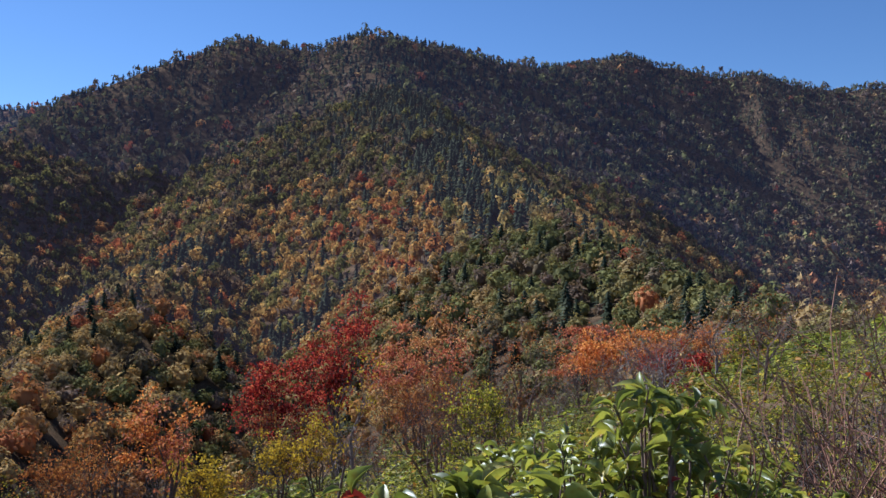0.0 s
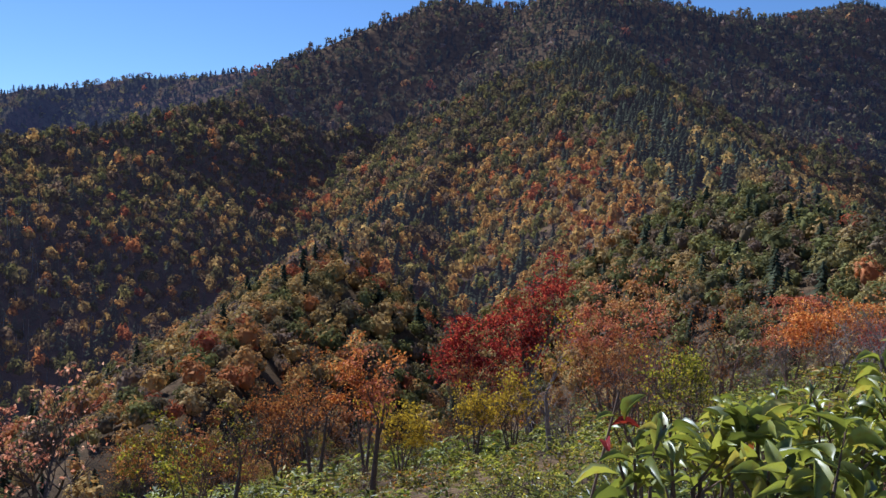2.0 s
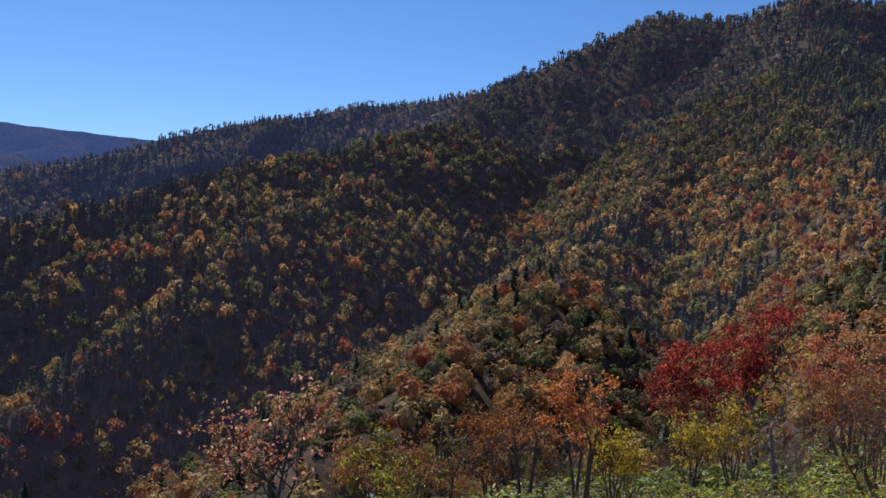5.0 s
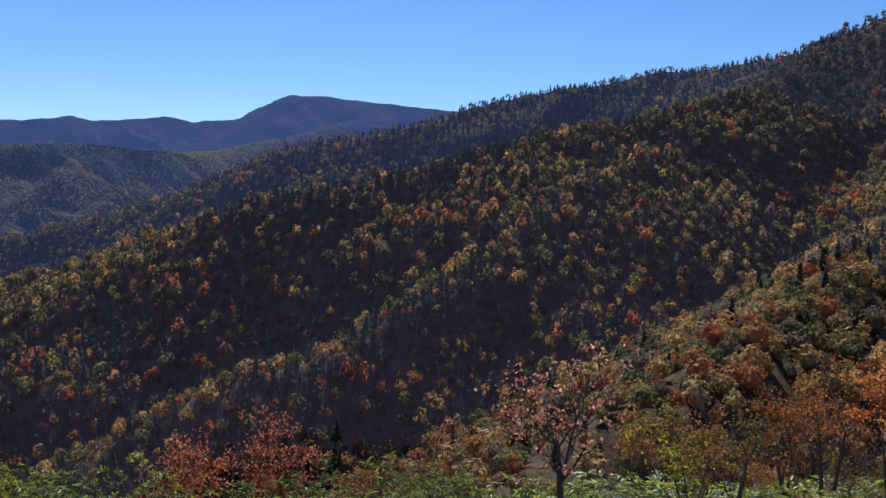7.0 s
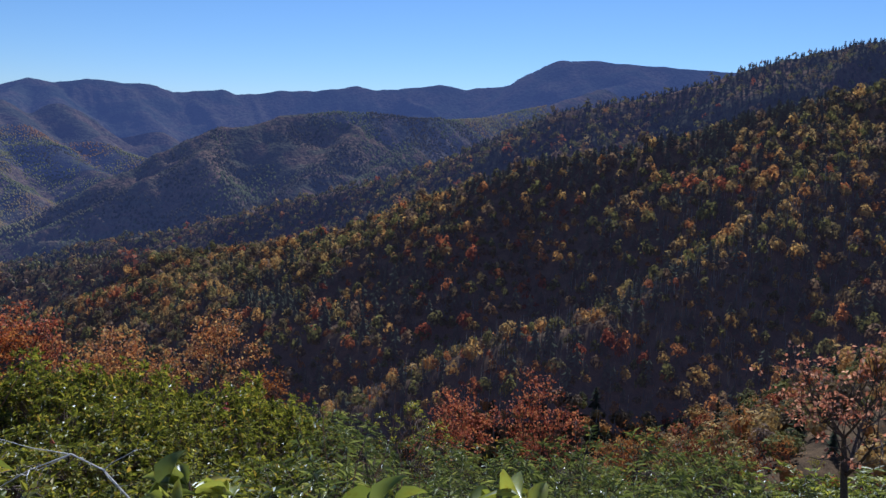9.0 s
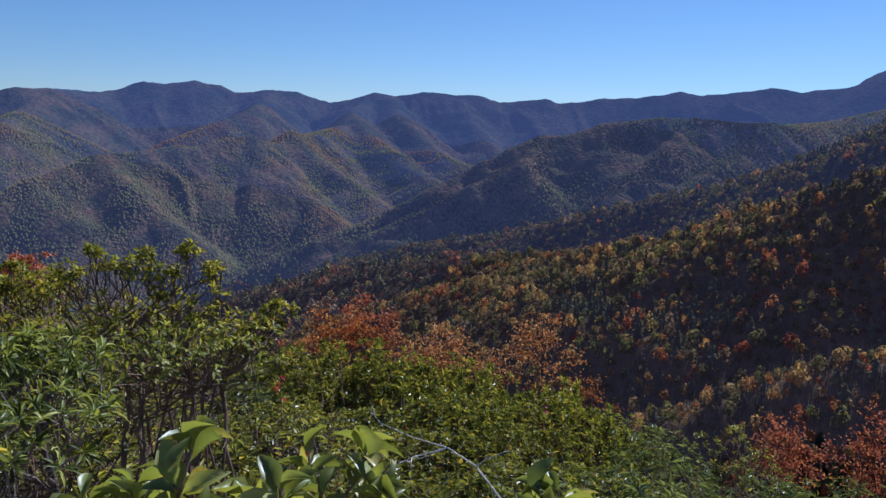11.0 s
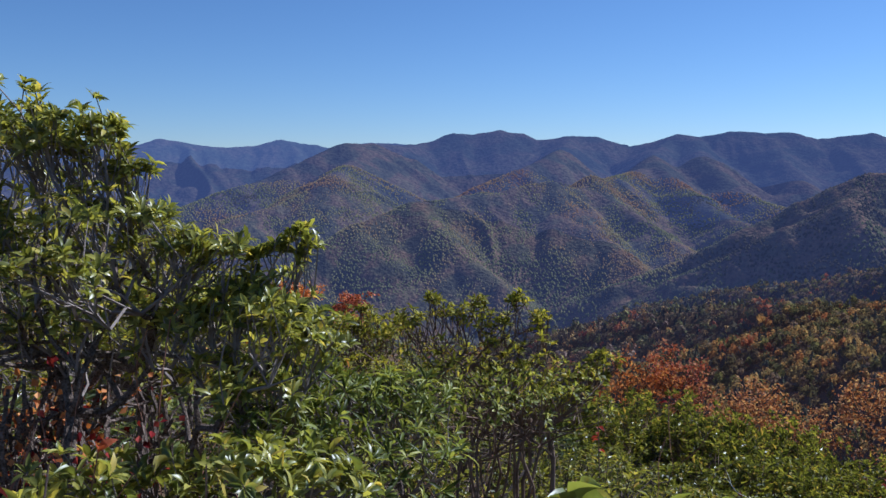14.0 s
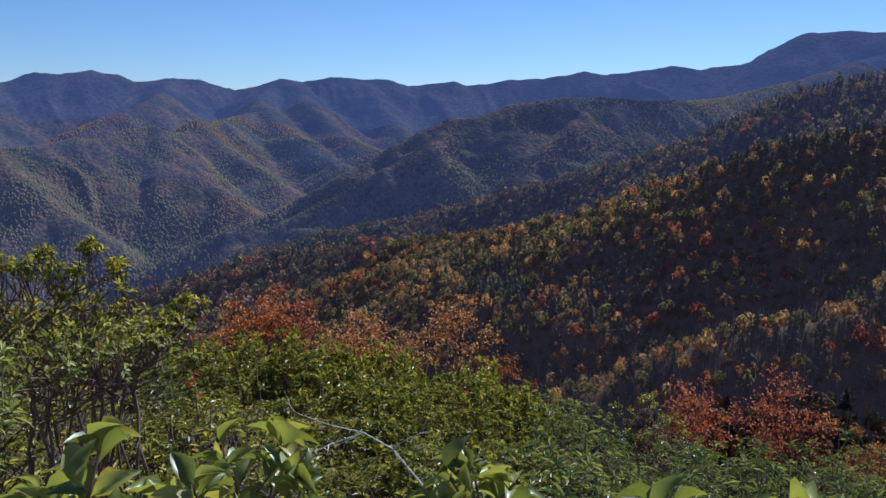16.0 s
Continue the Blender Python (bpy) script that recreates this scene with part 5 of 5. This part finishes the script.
def bush(label, bearing, r, seed, lobes, leaves=8, length=0.058, width=0.018, droop=0.5, colour="glossy", limit=0, thin=0.0019, trunk_at=14, twig=None, bark=None, roots=2, more=1.2):
    """A tall shrub from its foot up. lobes: bearing, distance, angle of height, half width, half height, and twigs of each part of its crown."""
    rng = np.random.RandomState(seed + 2100)
    x, y = near_spot(bearing, r)
    foot = Vector((x, y, float(height(np.array([x]), np.array([y]))[0]) - 0.05))
    ob = thing("mountain_laurel", label, "shrub", "tall laurels", foot)
    tips = []
    for b, q, el, wide, high, n in lobes:
        n = int(n * more)
        c = np.array([*near_spot(b, q), q * math.tan(radians(el)) + EYE_Z]) - np.array(foot)
        d = unit(rng.normal(0, 1, (n, 3)))
        d[:, 2] = np.where(rng.rand(n) < 0.7, np.abs(d[:, 2]), d[:, 2])
        p = c + d * (wide, wide, high) * rng.uniform(0.3, 1.1, (n, 1))
        for k in range(n):
            tips.append((p[k], unit(d[k] * (0.7, 0.7, 0.5) + (0, 0, 0.75) + rng.normal(0, 0.25, 3))))
    groups = [[] for _ in range(roots)]
    for k, q in enumerate(tips):
        groups[rng.randint(roots)].append(q)
    for k, some in enumerate(groups):
        root = np.array([0.10 * math.cos(k * 2.4 + seed), 0.10 * math.sin(k * 2.4 + seed), -0.03]) * (0 if roots == 1 else 1, 0 if roots == 1 else 1, 1)
        nodes, parent, load = branching(rng, some, root)
        rad = lambda i: thin * max(load[i], 1.0) ** 0.39
        wood = [(nodes[parent[i]], nodes[i], min(rad(parent[i]), rad(i) * 1.5), rad(i), load[i]) for i in range(1, len(nodes))]
        heads, at = [], 0
        while True:
            out = [i for i in range(1, len(nodes)) if parent[i] == at]
            if not out or len(heads) > 2 and max(load[i] for i in out) < 4:
                break
            at = max(out, key=lambda i: load[i])
            heads.append(at)
        trunk = part("trunk", bare_mesh("trunk", *tubes([wood[i - 1][:4] for i in heads], 7), bark or mat_bark), ob)
        limbs = [q[:4] for i, q in enumerate(wood) if q[4] >= trunk_at and i + 1 not in heads]
        slim = [q[:4] for i, q in enumerate(wood) if q[4] < trunk_at and i + 1 not in heads]
        if limbs:
            part("stemwork", bare_mesh("stemwork", *tubes(limbs, 6), bark or mat_bark), trunk)
        part("twigwork", bare_mesh("twigwork", *tubes(slim, 4), twig or mat_grey), trunk)
    pos, way, up = rosettes(rng, tips, leaves, droop)
    order = rng.permutation(len(pos))
    for i in order[:limit]:
        s = rng.uniform(0.65, 1.2)
        leaf_object(ob, pos[i], way[i], up[i], length * s, width * s, FINE[rng.randint(4)])
    rest = order[limit:]
    me = bare_mesh("foliage", *leaves_at(BENT_LEAF, pos[rest], way[rest], up[rest], length * rng.uniform(0.65, 1.25, len(rest)), width * rng.uniform(0.8, 1.2, len(rest))), mat_leaf[colour])
    me.shade_smooth()
    part("foliage", me, ob)
    return ob


bush("tall old mountain laurel with crooked dark trunks and glossy leaves", 126.0, 2.3, 1,
     [(134.0, 2.7, 1.6, 0.36, 0.20, 130), (130.0, 2.5, 1.4, 0.16, 0.13, 60), (127.9, 2.4, 2.9, 0.07, 0.05, 18), (126.2, 2.4, 0.2, 0.07, 0.06, 18), (133.0, 2.5, -4.5, 0.34, 0.16, 90),
      (127.0, 2.35, -2.8, 0.18, 0.09, 36), (123.3, 2.3, -4.8, 0.14, 0.07, 28), (120.5, 2.25, -5.2, 0.10, 0.07, 26), (131.0, 2.5, -9.5, 0.30, 0.12, 50), (131.0, 2.0, -6.5, 0.14, 0.08, 18)], 10, 0.037, 0.0135, 0.10, limit=290, trunk_at=10)
bush("old mountain laurel leaning over the heath with glossy leaves", 122.0, 2.25, 2,
     [(124.5, 2.4, -9.0, 0.16, 0.10, 36), (121.0, 2.3, -9.2, 0.16, 0.09, 44), (118.0, 2.25, -8.2, 0.13, 0.10, 40), (115.8, 2.25, -4.4, 0.06, 0.045, 14), (117.8, 2.25, -5.2, 0.06, 0.04, 10),
      (115.4, 2.2, -11.0, 0.12, 0.10, 34), (119.5, 2.1, -13.8, 0.18, 0.08, 36), (117.5, 1.95, -10.0, 0.10, 0.07, 16)], 10, 0.037, 0.0135, 0.10, limit=290, trunk_at=8)
bush("rhododendron with long narrow drooping silvery-green leaves", 111.5, 2.5, 3,
     [(113.5, 2.4, -14.2, 0.20, 0.10, 44), (109.0, 2.5, -15.5, 0.20, 0.10, 44), (117.0, 2.1, -17.0, 0.18, 0.10, 40), (111.0, 2.1, -19.5, 0.26, 0.10, 50)], 10, 0.048, 0.010, 0.5, "dark", limit=60, roots=3, trunk_at=9)
FINE_STEMS = dict(twig=mat_twig, bark=mat_twig, trunk_at=5, thin=0.0018, more=1.6)
bush("slender mountain laurel with brown stems and small yellow-green leaves", 104.5, 3.5, 4,
     [(108.3, 3.7, -10.0, 0.13, 0.08, 20), (106.6, 3.6, -8.5, 0.05, 0.05, 8), (105.0, 3.6, -9.6, 0.10, 0.06, 14), (103.6, 3.6, -8.6, 0.05, 0.05, 8), (102.6, 3.6, -10.2, 0.12, 0.08, 16), (101.2, 3.6, -8.6, 0.06, 0.05, 9), (99.6, 3.6, -9.8, 0.08, 0.06, 10), (105.0, 3.6, -12.6, 0.36, 0.14, 30), (101.0, 3.5, -12.8, 0.24, 0.14, 20)],
     9, 0.032, 0.012, 0.2, "lime", roots=9, **FINE_STEMS)
bush("slender leaning laurel with brown stems and leaves only at the tips", 99.0, 3.4, 5,
     [(95.7, 3.6, -12.4, 0.10, 0.06, 16), (97.6, 3.5, -13.8, 0.15, 0.08, 20), (99.5, 3.4, -15.0, 0.2, 0.08, 20)], 9, 0.032, 0.012, 0.2, "lime", roots=2, **FINE_STEMS)
bush("yellow-green laurel with fine brown stems", 111.0, 3.9, 6,
     [(113.0, 4.0, -10.6, 0.26, 0.10, 40), (110.0, 4.1, -10.6, 0.18, 0.10, 26), (111.2, 4.0, -9.2, 0.05, 0.05, 7), (112.0, 3.8, -13.0, 0.3, 0.10, 26)], 9, 0.032, 0.012, 0.2, "lime", roots=4, **FINE_STEMS)
bush("bare brown-stemmed shrub with a few bronze leaves", 102.5, 3.1, 7,
     [(103.5, 3.1, -15.5, 0.34, 0.14, 60), (99.0, 3.2, -15.0, 0.24, 0.12, 36)], 6, 0.03, 0.012, 0.3, "green", roots=9, **FINE_STEMS)
bush("bare brown-stemmed shrub with a few bronze leaves", 117.5, 2.9, 8,
     [(118.5, 2.9, -13.0, 0.3, 0.16, 50)], 3, 0.035, 0.016, 0.3, "olive", roots=4, **FINE_STEMS)


bush("low mountain laurel with glossy leaves under taller ones", 122.0, 1.9, 9,
     [(126.0, 1.8, -20.0, 0.18, 0.05, 26), (120.5, 1.8, -19.0, 0.18, 0.06, 30), (115.0, 1.8, -20.0, 0.16, 0.07, 30), (130.5, 1.8, -19.0, 0.16, 0.07, 24)], 9, 0.042, 0.015, 0.2, limit=250, roots=5, trunk_at=8)
bush("bright yellow-green mountain laurel behind older ones", 127.0, 3.4, 10,
     [(132.0, 3.5, -3.0, 0.40, 0.22, 80), (127.0, 3.4, -6.0, 0.34, 0.22, 80), (121.5, 3.3, -8.5, 0.34, 0.18, 70), (130.0, 3.2, -11.0, 0.40, 0.16, 60), (124.0, 3.2, -12.5, 0.34, 0.14, 50)], 9, 0.038, 0.014, 0.2, "lime", roots=6, trunk_at=8)
autumn_tree("blueberry_shrub", "orange blueberry shrub glowing under the laurels", 129.5, 2.9, -8.5, 11, "orange", 420, 0.036, seed=71, stems=5, category="shrub", low=0.1)
autumn_tree("blueberry_shrub", "scarlet blueberry shrub under the laurels", 127.0, 2.9, -9.5, 10, "red", 220, 0.036, seed=72, stems=5, category="shrub", low=0.1)


def twiggy_shrub(label, bearing, r, top, seed, stems, red, spread=0.3):
    """A leafless shrub of many thin upright stems, with a few red leaves left."""
    rng = np.random.RandomState(seed + 1300)
    foot = near_ground(bearing, r)
    tall = r * math.tan(radians(top)) + EYE_Z - foot.z
    ob = thing("bare_shrub", label, "shrub", "leafless shrubs", foot)
    sticks, tips = [], []
    for k in range(stems):
        a = rng.uniform(0, 6.28)
        s, t = grow(rng, (0.12 * math.cos(a), 0.12 * math.sin(a), 0), (spread * math.cos(a), spread * math.sin(a), 1), tall * rng.uniform(0.35, 0.62), 0.0048, 2, 2, 0.2, 0.2, 0.62, 3, 0.6)
        sticks += s
        tips += t
    f = tall / max(p[2] for p, _ in tips)
    sticks = [(a * (1, 1, f), b * (1, 1, f), r0, max(r1, 0.0015)) for a, b, r0, r1, _ in sticks]
    part("stemwork", bare_mesh("stemwork", *tubes(sticks, 4), mat_red_twig), ob)
    for k in range(red):
        p, d = tips[rng.randint(len(tips))]
        leaf = leaf_object(ob, p * (1, 1, f), unit(rng.normal(0, 1, 3) + (0, 0, -0.4)), unit(rng.normal(0, 0.6, 3) + (0, 0, 1)), rng.uniform(0.025, 0.042), 0.02, RED_LEAF)
    return ob


v, f = fine_leaf(0.25, 0.4)
RED_LEAF = bare_mesh("leaf", v, f, leafy("scarlet_leaf", [(0, (0.30, 0.03, 0.03)), (0.7, (0.42, 0.06, 0.045)), (1, (0.55, 0.18, 0.07))], object_random=True, vary=0.1, shine=0.45, gloss=0.3))
WINE_LEAF = bare_mesh("leaf", v, f, leafy("wine_red_leaf", [(0, (0.12, 0.02, 0.03)), (0.7, (0.25, 0.045, 0.06)), (1, (0.40, 0.14, 0.13))], object_random=True, vary=0.1, shine=0.35, gloss=0.3))
twiggy_shrub("leafless red-brown shrub with a few scarlet leaves", -26.5, 2.4, -1.0, 1, 24, 9)
twiggy_shrub("leafless red-brown shrub with upright twigs", -29.0, 2.9, -0.5, 7, 26, 4)
twiggy_shrub("leafless red-brown shrub with upright twigs", -26.0, 3.0, -3.2, 8, 16, 5)
twiggy_shrub("leafless red-brown shrub with upright twigs", -31.5, 3.0, 0.5, 9, 24, 3)
twiggy_shrub("leafless red-brown shrub with upright twigs", -23.0, 2.7, -6.5, 2, 8, 5)
twiggy_shrub("leafless red-brown shrub with a few scarlet leaves", -30.0, 2.2, 1.0, 3, 20, 7)
twiggy_shrub("thin leafless shrub rising from the heath", 67.5, 3.2, -17.0, 4, 3, 2)
twiggy_shrub("leafless brown shrub among the laurels", 101.0, 3.4, -13.0, 5, 7, 6)
twiggy_shrub("leafless brown shrub among the laurels", 121.0, 1.9, -8.0, 6, 9, 8)


def sprig(name, label, bearing, r, el, mesh, seed, count, length, width, tall=0.35):
    """A thin stem with a spray of coloured leaves."""
    rng = np.random.RandomState(seed + 1700)
    foot = near_ground(bearing, r)
    top = r * math.tan(radians(el)) + EYE_Z - foot.z
    ob = thing(name, label, "shrub", "", foot)
    knee = np.array([rng.normal(0, 0.06), rng.normal(0, 0.06), top * 0.6])
    tip = np.array([0, 0, top])
    part("stem", bare_mesh("stem", *tubes([(np.zeros(3), knee, 0.006, 0.004), (knee, tip, 0.004, 0.002)], 5), mat_twig), ob)
    for k in range(count):
        p = knee + (tip - knee) * rng.uniform(0.35, 1.0)
        w = unit((math.cos(k * 2.4), math.sin(k * 2.4), rng.uniform(-0.3, 0.25)))
        leaf_object(ob, p, w, unit(rng.normal(0, 0.35, 3) + (0, 0, 1)), length * rng.uniform(0.75, 1.2), width, mesh)
    return ob


sprig("red_sprig", "thin sprig with scarlet and orange leaves", 3.6, 1.27, -12.4, RED_LEAF, 1, 9, 0.040, 0.017)
sprig("wine_sprig", "sprig with drooping wine-red leaves", 131.0, 1.6, -16.5, WINE_LEAF, 2, 8, 0.058, 0.026)
sprig("wine_sprig", "sprig with drooping wine-red leaves", 127.5, 1.6, -17.5, WINE_LEAF, 3, 8, 0.058, 0.026)
sprig("red_sprig", "low sprig with scarlet leaves", 119.5, 1.7, -18.5, RED_LEAF, 4, 7, 0.036, 0.018)
sprig("red_sprig", "low sprig with scarlet leaves in the heath", 96.0, 4.5, -13.6, RED_LEAF, 5, 9, 0.045, 0.022)
sprig("red_sprig", "scarlet leaves showing through the heath", 78.5, 9.0, -17.6, RED_LEAF, 6, 10, 0.06, 0.035)


def dead_branch(label, points, radius, twigs, seed):
    """A bleached, fallen branch that arches over the shrubs."""
    rng = np.random.RandomState(seed)
    ob = thing("dead_branch", label, "branch")
    pts = []
    for b, r, el in points:
        a = radians(b)
        pts.append(np.array([-(r + PIVOT) * math.sin(a), (r + PIVOT) * math.cos(a), r * math.tan(radians(el)) + EYE_Z]))
    ob.location = pts[0]
    pts = [p - pts[0] for p in pts]
    n = len(pts) - 1
    part("stem", bare_mesh("stem", *tubes([(pts[i], pts[i + 1], radius * (1 - 0.75 * i / n), radius * (1 - 0.75 * (i + 1) / n)) for i in range(n)], 6), mat_pale), ob)
    for k in range(twigs):
        p = pts[rng.randint(1, n + 1)]
        s, _ = grow(rng, p, rng.normal(0, 1, 3) * (1, 1, 0.4), 0.06, 0.0013, 1, 2, 0.3, 0.0, 0.6)
        part("twig", bare_mesh("twig", *tubes([q[:4] for q in s], 4), mat_pale), ob)


dead_branch("bleached dead branch arching over the heath", [(80.2, 1.45, -27), (81.5, 1.5, -24.5), (83.2, 1.55, -22.3), (84.9, 1.6, -21.2), (87.0, 1.65, -20.6), (88.8, 1.75, -19.8)], 0.0024, 4, 3)
dead_branch("bleached dead branch arching over the heath", [(84.9, 1.6, -21.2), (87.0, 1.6, -21.9), (89.5, 1.62, -23.2), (91, 1.65, -24.5)], 0.0017, 3, 4)
